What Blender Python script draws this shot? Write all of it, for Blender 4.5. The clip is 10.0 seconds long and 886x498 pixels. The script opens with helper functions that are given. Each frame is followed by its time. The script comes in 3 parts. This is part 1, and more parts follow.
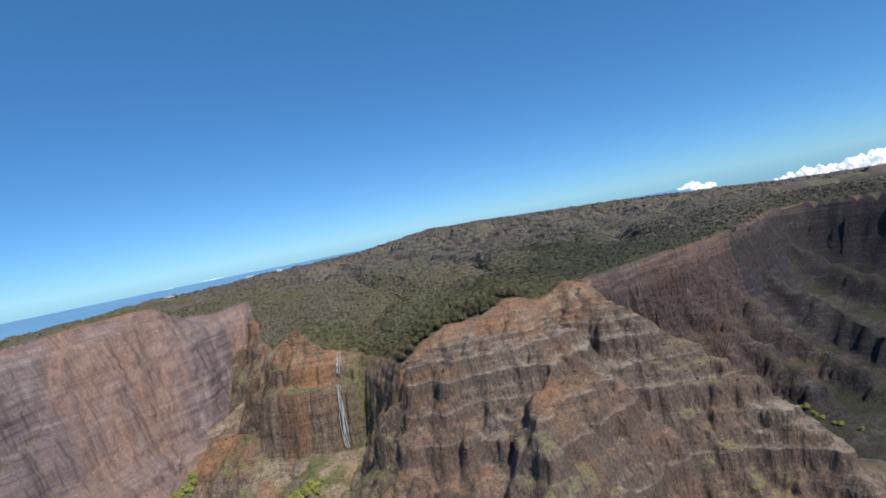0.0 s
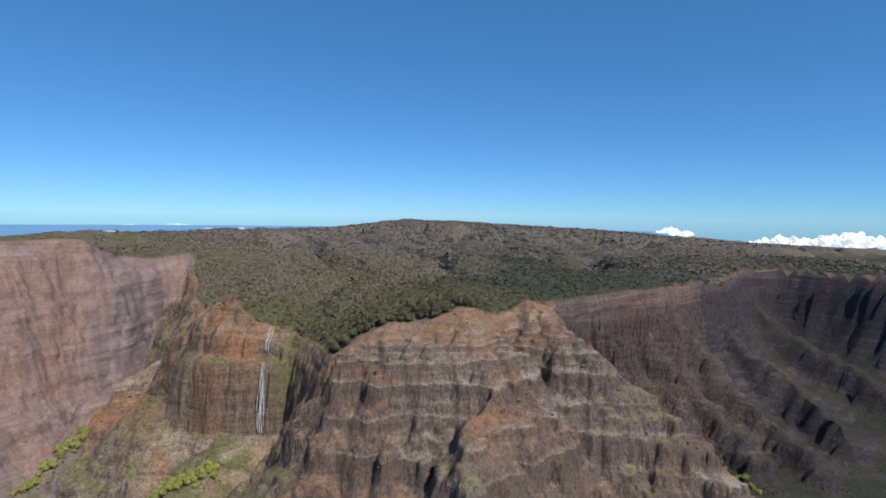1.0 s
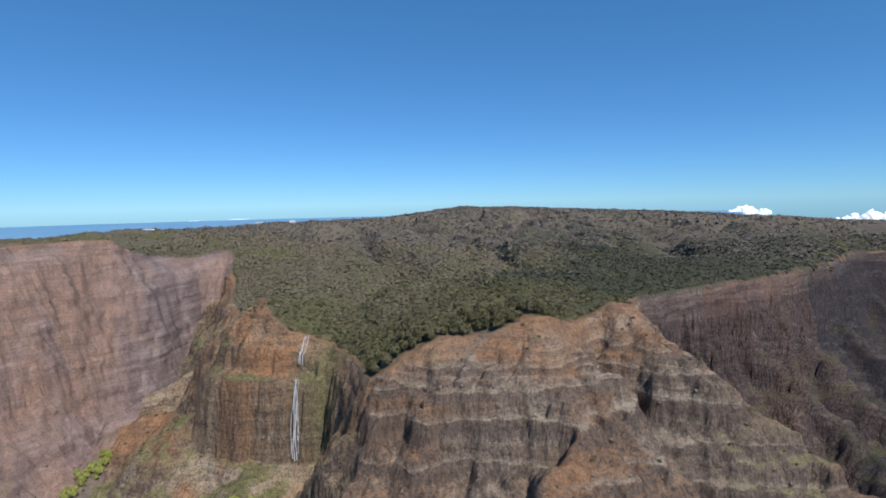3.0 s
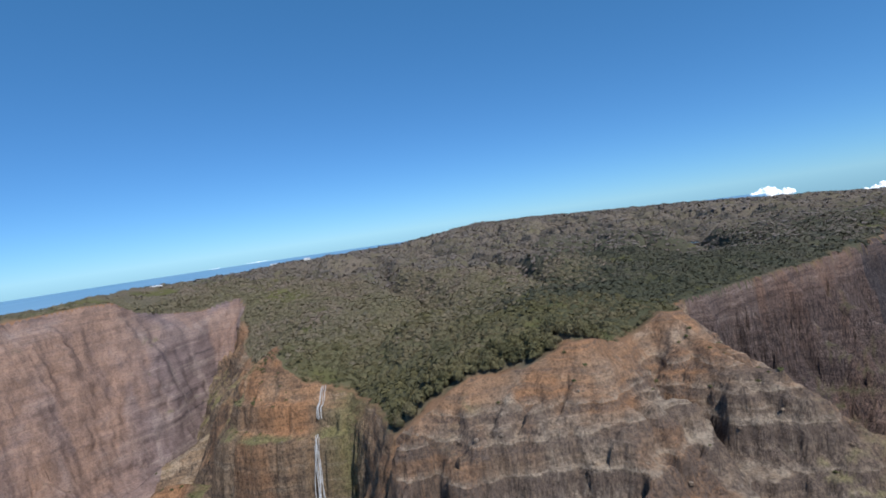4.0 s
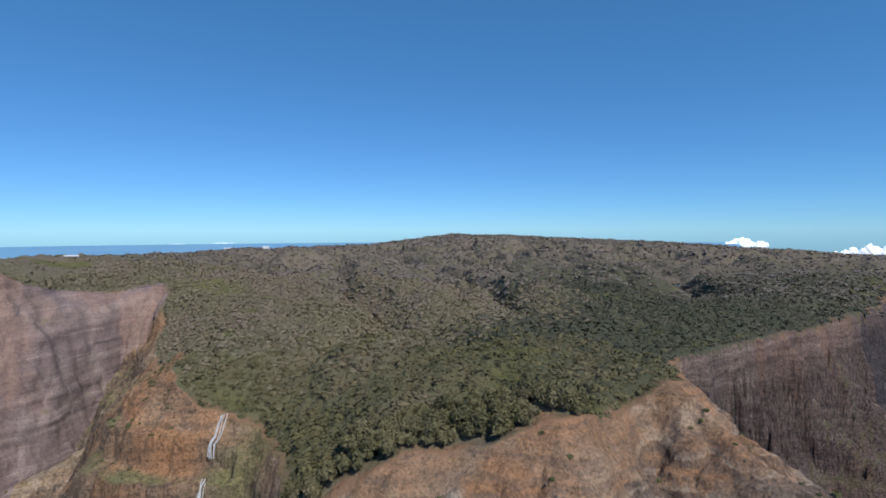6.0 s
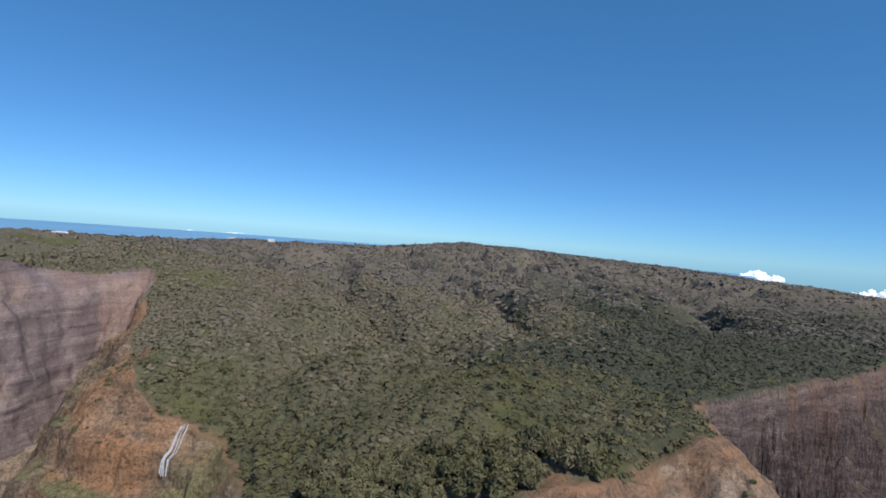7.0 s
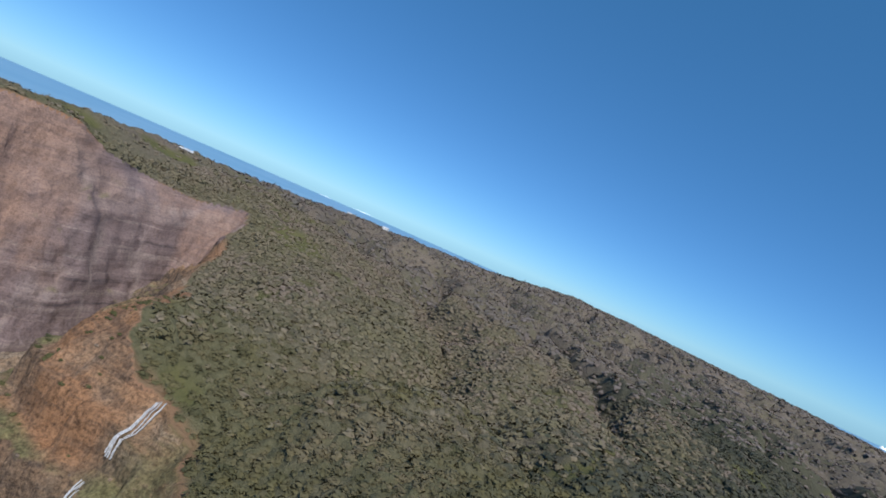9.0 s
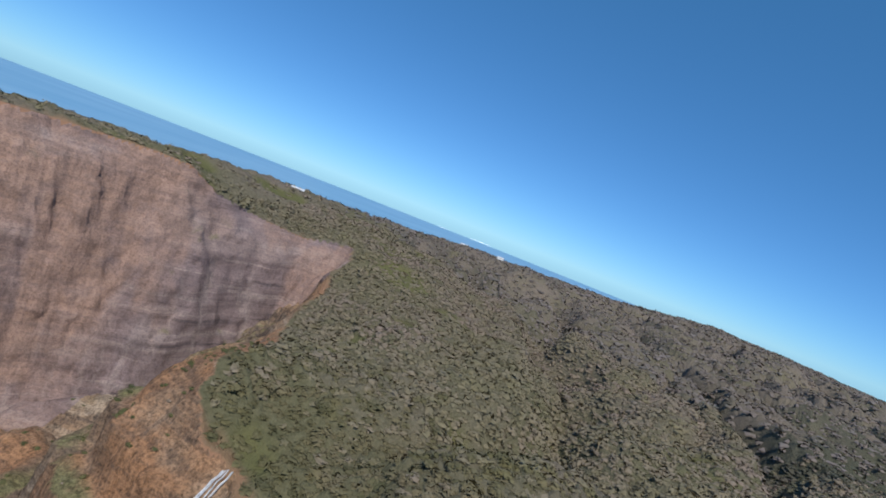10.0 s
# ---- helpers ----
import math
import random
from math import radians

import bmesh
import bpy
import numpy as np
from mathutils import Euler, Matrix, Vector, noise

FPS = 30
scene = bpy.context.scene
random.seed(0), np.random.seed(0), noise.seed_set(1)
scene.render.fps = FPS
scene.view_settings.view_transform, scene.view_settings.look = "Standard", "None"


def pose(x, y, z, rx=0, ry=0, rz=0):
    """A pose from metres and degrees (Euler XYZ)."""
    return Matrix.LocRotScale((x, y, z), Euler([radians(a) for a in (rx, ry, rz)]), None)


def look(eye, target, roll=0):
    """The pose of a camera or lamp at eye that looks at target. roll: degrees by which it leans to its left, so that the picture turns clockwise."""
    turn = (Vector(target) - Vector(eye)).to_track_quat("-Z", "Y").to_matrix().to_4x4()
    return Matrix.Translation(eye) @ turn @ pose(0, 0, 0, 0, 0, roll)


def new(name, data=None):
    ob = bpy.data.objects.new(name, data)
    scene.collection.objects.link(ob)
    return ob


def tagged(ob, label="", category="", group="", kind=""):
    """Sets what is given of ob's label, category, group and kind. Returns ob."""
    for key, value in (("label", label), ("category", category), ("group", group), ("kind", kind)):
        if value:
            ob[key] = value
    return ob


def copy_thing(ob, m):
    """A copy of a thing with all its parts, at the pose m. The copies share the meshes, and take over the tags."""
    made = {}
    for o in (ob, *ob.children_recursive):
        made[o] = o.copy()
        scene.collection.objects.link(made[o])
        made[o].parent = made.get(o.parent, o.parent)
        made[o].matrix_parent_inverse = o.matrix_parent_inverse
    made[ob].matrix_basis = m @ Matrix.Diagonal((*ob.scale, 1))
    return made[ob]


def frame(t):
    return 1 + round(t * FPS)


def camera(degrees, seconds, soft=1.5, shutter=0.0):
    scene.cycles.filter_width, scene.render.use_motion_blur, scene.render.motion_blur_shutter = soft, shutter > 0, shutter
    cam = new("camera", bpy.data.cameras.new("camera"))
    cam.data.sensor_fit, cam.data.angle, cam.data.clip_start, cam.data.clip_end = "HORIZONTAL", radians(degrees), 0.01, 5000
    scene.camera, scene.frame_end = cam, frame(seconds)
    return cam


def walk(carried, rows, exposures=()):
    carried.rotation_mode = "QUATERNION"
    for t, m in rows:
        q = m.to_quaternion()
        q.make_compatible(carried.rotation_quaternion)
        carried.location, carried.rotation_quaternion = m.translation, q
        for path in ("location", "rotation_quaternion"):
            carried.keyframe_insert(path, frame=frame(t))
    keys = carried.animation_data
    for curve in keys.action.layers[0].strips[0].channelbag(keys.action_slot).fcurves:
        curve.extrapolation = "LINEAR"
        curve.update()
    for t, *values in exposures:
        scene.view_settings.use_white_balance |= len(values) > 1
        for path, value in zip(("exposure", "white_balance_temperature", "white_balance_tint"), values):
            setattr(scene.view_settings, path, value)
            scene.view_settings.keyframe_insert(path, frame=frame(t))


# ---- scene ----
cam = camera(78.8, 10.0, soft=1.7)
# seconds, place, then yaw to the left of +y, pitch and roll in degrees
ROWS = [
    (0.0, -0.94, 1.19, 401.84, 0.23, -2.82, -11.07),
    (0.5, 4.43, 18.92, 399.75, -1.12, -2.93, -5.11),
    (1.0, 7.29, 37.00, 398.42, -2.49, -3.50, 0.84),
    (1.5, 8.47, 55.31, 397.65, -2.49, -4.30, 4.82),
    (2.0, 8.64, 73.71, 397.29, -0.78, -5.04, 5.52),
    (2.5, 8.32, 92.11, 397.19, 1.47, -5.28, 2.83),
    (4.0, 7.31, 146.56, 397.42, 5.47, -2.62, -8.07),
    (4.5, 7.40, 164.30, 397.43, 5.53, -1.72, -8.88),
    (5.0, 7.69, 181.81, 397.33, 4.74, -1.46, -6.93),
    (5.5, 8.09, 199.08, 397.13, 3.38, -1.94, -2.86),
    (7.0, 8.39, 249.81, 396.13, 3.76, -1.24, 4.47),
    (7.5, 7.64, 266.56, 395.86, 5.43, -0.16, 9.80),
    (8.0, 6.24, 283.37, 395.77, 7.34, 0.26, 16.55),
    (8.5, 4.09, 300.36, 396.00, 10.81, -0.17, 21.75),
    (9.0, 1.17, 317.65, 396.68, 16.01, -1.34, 23.87),
    (9.5, -2.44, 335.40, 397.99, 22.30, -2.56, 23.10),
    (10.0, -6.60, 353.77, 400.12, 28.84, -3.39, 21.55),
]


def aim(x, y, z, yaw, pitch, roll):
    a, p = radians(yaw), radians(pitch)
    return look((x, y, z), (x - math.sin(a) * math.cos(p), y + math.cos(a) * math.cos(p), z + math.sin(p)), roll)


walk(cam, [(t, aim(*r)) for t, *r in ROWS])

# ---- sun, sky, exposure ----
SUN_AZ, SUN_EL = 146.0, 50.0          # degrees clockwise from +y, and above the horizon
world = bpy.data.worlds.new("sky")
scene.world = world
world.use_nodes = True
wn, wl = world.node_tree.nodes, world.node_tree.links
sky = wn.new("ShaderNodeTexSky")
sky.sky_type, sky.sun_disc = "NISHITA", False
sky.sun_elevation, sky.sun_rotation = radians(SUN_EL), radians(SUN_AZ)
sky.altitude, sky.air_density, sky.dust_density, sky.ozone_density = 1200, 0.8, 0.0, 3.0
wn["Background"].inputs["Strength"].default_value = 0.119
tint = wn.new("ShaderNodeMix")
tint.data_type, tint.blend_type = "RGBA", "MULTIPLY"
tint.inputs[0].default_value, tint.inputs[7].default_value = 1.0, (0.48, 0.77, 1.08, 1)
wl.new(sky.outputs[0], tint.inputs[6])
veil = wn.new("ShaderNodeMix")
veil.data_type = "RGBA"
veil.inputs[0].default_value, veil.inputs[7].default_value = 0.28, (0.45, 2.6, 5.2, 1)
wl.new(tint.outputs[2], veil.inputs[6])
wl.new(veil.outputs[2], wn["Background"].inputs["Color"])
sun = new("sun", bpy.data.lights.new("sun", "SUN"))
sun.data.energy, sun.data.angle, sun.data.color = 4.05, radians(0.6), (1.0, 0.96, 0.90)
sx, sy, sz = math.sin(radians(SUN_AZ)) * math.cos(radians(SUN_EL)), math.cos(radians(SUN_AZ)) * math.cos(radians(SUN_EL)), math.sin(radians(SUN_EL))
sun.matrix_world = look((2000 * sx, 2000 * sy, 400 + 2000 * sz), (0, 0, 400))
scene.view_settings.exposure = 0.0


# ---- materials ----
def material(name, rough=0.9, spec=0.2):
    m = bpy.data.materials.new(name)
    m.use_nodes = True
    b = m.node_tree.nodes["Principled BSDF"]
    b.inputs["Roughness"].default_value = rough
    b.inputs["Specular IOR Level"].default_value = spec
    return m, m.node_tree.nodes, m.node_tree.links, b


def noise_node(n, l, scale, detail=4, vec=None, rough=0.55, stretch=None):
    t = n.new("ShaderNodeTexNoise")
    t.inputs["Scale"].default_value, t.inputs["Detail"].default_value, t.inputs["Roughness"].default_value = scale, detail, rough
    if vec is None:
        vec = n.new("ShaderNodeNewGeometry").outputs["Position"]
    if stretch:
        mp = n.new("ShaderNodeMapping")
        mp.inputs["Scale"].default_value = stretch
        l.new(vec, mp.inputs["Vector"])
        vec = mp.outputs[0]
    l.new(vec, t.inputs["Vector"])
    return t.outputs["Fac"]


def ramp(n, l, fac, stops, ease="LINEAR"):
    r = n.new("ShaderNodeValToRGB")
    r.color_ramp.interpolation = ease
    while len(r.color_ramp.elements) < len(stops):
        r.color_ramp.elements.new(0.5)
    for e, (p, c) in zip(r.color_ramp.elements, stops):
        e.position = p
        e.color = (*c, 1) if len(c) == 3 else c
    l.new(fac, r.inputs[0])
    return r.outputs[0]


def mix(n, l, fac, a, b, how="MIX"):
    m = n.new("ShaderNodeMix")
    m.data_type, m.blend_type = "RGBA", how
    if isinstance(fac, (int, float)):
        m.inputs[0].default_value = fac
    else:
        l.new(fac, m.inputs[0])
    for sock, v in ((m.inputs[6], a), (m.inputs[7], b)):
        if isinstance(v, tuple):
            sock.default_value = (*v, 1)
        else:
            l.new(v, sock)
    return m.outputs[2]


def calc(n, l, op, a, b=0.0, clamp=False):
    m = n.new("ShaderNodeMath")
    m.operation, m.use_clamp = op, clamp
    for sock, v in ((m.inputs[0], a), (m.inputs[1], b)):
        if isinstance(v, (int, float)):
            sock.default_value = v
        else:
            l.new(v, sock)
    return m.outputs[0]


def attr(n, name):
    a = n.new("ShaderNodeAttribute")
    a.attribute_name = name
    return a.outputs["Fac"]


def bump(n, l, b, height, strength, distance):
    k = n.new("ShaderNodeBump")
    k.inputs["Strength"].default_value, k.inputs["Distance"].default_value = strength, distance
    l.new(height, k.inputs["Height"])
    l.new(k.outputs[0], b.inputs["Normal"])


def band(lo, hi):
    return [(lo, (0, 0, 0)), (hi, (1, 1, 1))]


def rock_material(name, dark, mid, pale, soil, grass, lines=0.75, run=0.45, flute=0.6, stain=0.0, speckle=0.8, beds=(), bright=0.8):
    """Layered basalt: strata by height, iron-red soil, dry grass on the gentler ledges (masks carried by the mesh)."""
    m, n, l, b = material(name, 0.92, 0.15)
    pos = n.new("ShaderNodeNewGeometry").outputs["Position"]
    sway = n.new("ShaderNodeVectorMath")
    sway.operation = "MULTIPLY_ADD"
    sway.inputs[1].default_value, sway.inputs[2].default_value = (0, 0, 6), (0, 0, 0)
    l.new(noise_node(n, l, 0.03, 4, pos, 0.6), sway.inputs[0])
    bent = n.new("ShaderNodeVectorMath")
    l.new(pos, bent.inputs[0])
    l.new(sway.outputs[0], bent.inputs[1])
    flat_pos, pos = pos, bent.outputs[0]
    strata = noise_node(n, l, 1.0, 4, pos, 0.6, (0.009, 0.009, 0.20))
    thin = noise_node(n, l, 1.0, 4, pos, 0.55, (0.014, 0.014, 0.40))
    hair = noise_node(n, l, 1.0, 3, pos, 0.5, (0.03, 0.03, 0.95))
    prism = noise_node(n, l, 1.0, 3, pos, 0.6, (0.62, 0.62, 0.07))
    fine = noise_node(n, l, 1.0, 6, pos, 0.7, (0.22, 0.22, 0.5))
    blot = noise_node(n, l, 0.025, 5, pos, 0.6)
    streak = noise_node(n, l, 1.0, 5, pos, 0.65, (0.20, 0.20, 0.02))
    column = noise_node(n, l, 1.0, 4, pos, 0.7, (0.75, 0.75, 0.13))
    col = ramp(n, l, strata, [(0.36, dark), (0.45, mid), (0.54, mid), (0.62, pale)])
    col = mix(n, l, calc(n, l, "MULTIPLY", ramp(n, l, streak, band(0.5, 0.7)), run), col, pale)
    col = mix(n, l, calc(n, l, "MULTIPLY", attr(n, "pale"), ramp(n, l, fine, band(0.15, 0.5))), col, pale)
    red = calc(n, l, "MULTIPLY", attr(n, "red"), ramp(n, l, blot, band(0.22, 0.48)))
    col = mix(n, l, red, col, mix(n, l, ramp(n, l, streak, band(0.35, 0.65)), soil, tuple(0.66 * c for c in soil)))
    rows = calc(n, l, "MULTIPLY", ramp(n, l, thin, [(0.40, (1, 1, 1)), (0.50, (0, 0, 0))]), ramp(n, l, column, [(0.35, (1, 1, 1)), (0.6, (0.3, 0.3, 0.3))]))
    col = mix(n, l, calc(n, l, "MULTIPLY", rows, lines), col, dark)
    cliff = calc(n, l, "MULTIPLY", attr(n, "cliff"), ramp(n, l, column, [(0.38, (1, 1, 1)), (0.62, (0.35, 0.35, 0.35))]))
    col = mix(n, l, cliff, col, dark)
    col = mix(n, l, calc(n, l, "MULTIPLY", ramp(n, l, hair, [(0.36, (1, 1, 1)), (0.46, (0, 0, 0))]), 0.32 * lines), col, dark)
    col = mix(n, l, calc(n, l, "MULTIPLY", calc(n, l, "MULTIPLY", ramp(n, l, prism, [(0.36, (1, 1, 1)), (0.47, (0, 0, 0))]), attr(n, "cliff")), 0.8), col, tuple(0.6 * c for c in dark))
    if beds:
        xyz = n.new("ShaderNodeSeparateXYZ")
        l.new(flat_pos, xyz.inputs[0])
        level = calc(n, l, "ADD", xyz.outputs[2], calc(n, l, "MULTIPLY", noise_node(n, l, 0.022, 4, flat_pos, 0.6), 9.0))
        level = calc(n, l, "DIVIDE", calc(n, l, "SUBTRACT", level, 204.5), 140.0)
        stops = []
        for lo, hi in beds:
            stops += [((z - 200) / 140, (v, v, v)) for z, v in ((lo - 0.8, 0.5), (lo, 0.0), (hi, 0.0), (hi + 0.6, 1.0), (hi + 3.0, 0.5))]
        order = ramp(n, l, level, stops)
        broken = ramp(n, l, column, [(0.36, (1, 1, 1)), (0.62, (0.35, 0.35, 0.35))])
        col = mix(n, l, calc(n, l, "MULTIPLY", ramp(n, l, order, [(0.0, (0.9 * bright + 0.15,) * 3), (0.5, (0, 0, 0))]), broken), col, dark)
        col = mix(n, l, calc(n, l, "MULTIPLY", ramp(n, l, order, [(0.5, (0, 0, 0)), (1.0, (bright, bright, bright))]), ramp(n, l, fine, band(0.35, 0.6))), col, pale)
    if stain:
        turn = n.new("ShaderNodeMapping")
        turn.inputs["Rotation"].default_value = (radians(-24), 0, 0)
        l.new(flat_pos, turn.inputs["Vector"])
        slab = noise_node(n, l, 1.0, 5, turn.outputs[0], 0.62, (0.045, 0.04, 0.15))
        col = mix(n, l, calc(n, l, "MULTIPLY", ramp(n, l, slab, [(0.36, (1, 1, 1)), (0.52, (0, 0, 0))]), stain), col, dark)
        col = mix(n, l, calc(n, l, "MULTIPLY", ramp(n, l, slab, band(0.60, 0.68)), 0.5 * stain), col, pale)
    veg = calc(n, l, "MULTIPLY", attr(n, "veg"), ramp(n, l, calc(n, l, "ADD", calc(n, l, "MULTIPLY", fine, 0.5), calc(n, l, "MULTIPLY", blot, 0.6)), band(0.40, 0.56)))
    col = mix(n, l, veg, col, mix(n, l, ramp(n, l, noise_node(n, l, 0.35, 4, pos, 0.7), band(0.35, 0.65)), grass, tuple(0.6 * c for c in grass)))
    grit = noise_node(n, l, 0.55, 7, pos, 0.78)
    col = mix(n, l, speckle, col, ramp(n, l, grit, [(0.40, (0.42, 0.42, 0.44)), (0.5, (0.9, 0.9, 0.9)), (0.58, (1.0, 1.0, 1.0))]), "MULTIPLY")
    chip = noise_node(n, l, 1.0, 3, pos, 0.7)
    col = mix(n, l, 0.85 * speckle, col, ramp(n, l, chip, [(0.40, (0.45, 0.45, 0.47)), (0.52, (1.0, 1.0, 1.0))]), "MULTIPLY")
    l.new(col, b.inputs["Base Color"])
    rough = noise_node(n, l, 1.0, 9, pos, 0.75, (0.3, 0.3, 0.24))
    relief = calc(n, l, "ADD", calc(n, l, "MULTIPLY", prism, flute), calc(n, l, "MULTIPLY", hair, 0.3 * lines))
    bump(n, l, b, calc(n, l, "ADD", calc(n, l, "ADD", rough, calc(n, l, "MULTIPLY", column, flute)), relief), 0.8, 2.6)
    return m


ROCK_MAIN = rock_material("layered_basalt", (0.165, 0.124, 0.102), (0.350, 0.257, 0.184), (0.495, 0.40, 0.305), (0.47, 0.262, 0.146), (0.365, 0.318, 0.165), beds=((222, 230), (259, 269), (281, 284), (294.5, 300.5), (308.5, 311.5), (317.5, 319.2)), speckle=0.62)
ROCK_FALLS = rock_material("soil_covered_basalt", (0.120, 0.094, 0.078), (0.375, 0.262, 0.172), (0.53, 0.415, 0.30), (0.52, 0.280, 0.150), (0.300, 0.270, 0.130), 0.6, 0.3, 0.4)
# the western rock's purple tint is haze put into the base colours
ROCK_WEST = rock_material("hazy_weathered_basalt", (0.140, 0.106, 0.106), (0.285, 0.208, 0.196), (0.41, 0.32, 0.288), (0.47, 0.300, 0.225), (0.30, 0.250, 0.160), 0.35, 0.10, 0.12, 0.25, 0.42)
ROCK_EAST = rock_material("pink_basalt", (0.082, 0.062, 0.060), (0.245, 0.176, 0.152), (0.36, 0.275, 0.240), (0.40, 0.235, 0.165), (0.165, 0.145, 0.090), 0.5, 0.5, 1.0, beds=((239, 240), (256, 260), (268, 269), (281, 286), (296, 296.8), (304, 307)), bright=0.12)
# the shade on these walls is put into the rock and grass colours
ROCK_FAR = rock_material("shaded_mossy_basalt", (0.050, 0.046, 0.052), (0.130, 0.104, 0.100), (0.22, 0.18, 0.172), (0.20, 0.135, 0.108), (0.078, 0.078, 0.050), 0.8, 0.3, 0.4)


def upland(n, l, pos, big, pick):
    """Share of the dry grey-brown scrub and of painted haze, which grows with the distance from the rim."""
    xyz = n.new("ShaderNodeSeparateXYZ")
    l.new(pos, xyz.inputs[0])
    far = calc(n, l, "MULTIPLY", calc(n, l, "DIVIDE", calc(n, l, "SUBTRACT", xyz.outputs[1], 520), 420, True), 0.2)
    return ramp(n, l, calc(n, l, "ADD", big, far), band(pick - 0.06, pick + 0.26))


def forest_floor():
    m, n, l, b = material("forest_floor", 0.95, 0.1)
    pos = n.new("ShaderNodeNewGeometry").outputs["Position"]
    big, small = noise_node(n, l, 0.012, 5, pos), noise_node(n, l, 0.11, 6, pos, 0.7)
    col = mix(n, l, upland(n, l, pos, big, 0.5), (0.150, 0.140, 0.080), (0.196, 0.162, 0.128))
    speck = noise_node(n, l, 0.45, 5, pos, 0.75)
    col = mix(n, l, 0.8, col, ramp(n, l, speck, [(0.34, (0.6, 0.62, 0.6)), (0.58, (1.0, 1.0, 1.0))]), "MULTIPLY")
    # the cloud shade over the eastern floor is mixed in as a darker colour
    col = mix(n, l, calc(n, l, "MULTIPLY", attr(n, "dark"), 0.75), col, (0.066, 0.072, 0.046))
    col = mix(n, l, attr(n, "red"), col, (0.34, 0.19, 0.115))
    col = mix(n, l, attr(n, "veg"), col, mix(n, l, ramp(n, l, small, band(0.3, 0.7)), (0.150, 0.142, 0.060), (0.10, 0.105, 0.045)))
    l.new(col, b.inputs["Base Color"])
    bump(n, l, b, speck, 0.9, 2.0)
    return m


def leaf_material(name, deep, light, dry, pick=0.5):
    m, n, l, b = material(name, 0.75, 0.25)
    pos = n.new("ShaderNodeNewGeometry")
    stand = noise_node(n, l, 0.02, 4, pos.outputs["Position"], 0.6)
    speck = noise_node(n, l, 1.3, 3, pos.outputs["Position"])
    isle = calc(n, l, "ADD", calc(n, l, "MULTIPLY", pos.outputs["Random Per Island"], 0.2), ramp(n, l, noise_node(n, l, 0.09, 4, pos.outputs["Position"], 0.6), [(0.34, (0, 0, 0)), (0.64, (0.85, 0.85, 0.85))]))
    col = mix(n, l, isle, deep, light)
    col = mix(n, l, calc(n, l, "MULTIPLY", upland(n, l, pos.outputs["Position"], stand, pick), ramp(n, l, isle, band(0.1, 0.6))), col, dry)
    col = mix(n, l, 0.22, col, ramp(n, l, speck, [(0.3, (0.6, 0.6, 0.6)), (0.65, (1.0, 1.0, 1.0))]), "MULTIPLY")
    l.new(col, b.inputs["Base Color"])
    bump(n, l, b, speck, 0.4, 0.6)
    return m


def plain(name, colour, rough=0.8, spec=0.3, scale=0.4, spread=0.25):
    m, n, l, b = material(name, rough, spec)
    f = noise_node(n, l, scale, 4)
    l.new(mix(n, l, ramp(n, l, f, band(0.3, 0.7)), colour, tuple((1 - spread) * c for c in colour)), b.inputs["Base Color"])
    return m


FLOOR = forest_floor()
LEAVES = leaf_material("leaves", (0.076, 0.075, 0.037), (0.150, 0.135, 0.064), (0.205, 0.166, 0.112), 0.5)
LEAVES_MID = leaf_material("leaves_dry", (0.148, 0.135, 0.078), (0.204, 0.181, 0.104), (0.238, 0.187, 0.148), 0.46)
# eastern leaves carry the cloud's shade in their colour
LEAVES_EAST = leaf_material("leaves_cloud_shaded", (0.050, 0.057, 0.038), (0.088, 0.088, 0.058), (0.124, 0.108, 0.086), 0.58)
# far leaves are paler and greyer: distance haze put into their colour
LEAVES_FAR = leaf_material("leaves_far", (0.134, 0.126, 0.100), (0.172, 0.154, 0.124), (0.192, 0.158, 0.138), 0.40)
LEAVES_LIME = leaf_material("leaves_lime", (0.27, 0.28, 0.06), (0.37, 0.37, 0.10), (0.28, 0.29, 0.10))
SHRUB = leaf_material("shrub_leaves", (0.05, 0.062, 0.024), (0.10, 0.10, 0.038), (0.13, 0.11, 0.05))
BARK = plain("bark", (0.16, 0.125, 0.095))
WATER = plain("falling_water", (0.74, 0.76, 0.80), 0.4, 0.5, 1.3, 0.45)
CLOUD = plain("cloud", (0.92, 0.93, 0.95), 1.0, 0.0, 0.004, 0.05)
# added glow in place of light scattered inside the cloud
CLOUD.node_tree.nodes["Principled BSDF"].inputs["Emission Color"].default_value = (0.80, 0.88, 1.0, 1)
CLOUD.node_tree.nodes["Principled BSDF"].inputs["Emission Strength"].default_value = 0.55
WHITE = plain("white_paint", (0.82, 0.82, 0.80))
ROOF = plain("pale_metal_roof", (0.70, 0.71, 0.72), 0.5)
GLASS = plain("dark_window", (0.04, 0.05, 0.06), 0.2, 0.5)


def sea_material():
    m, n, l, b = material("sea", 0.45, 0.4)
    f = noise_node(n, l, 0.0035, 5, None, 0.6, (1.0, 0.35, 1.0))
    l.new(mix(n, l, ramp(n, l, f, band(0.35, 0.7)), (0.16, 0.34, 0.50), (0.23, 0.41, 0.56)), b.inputs["Base Color"])
    bump(n, l, b, noise_node(n, l, 0.05, 4), 0.15, 4.0)
    return m


SEA = sea_material()


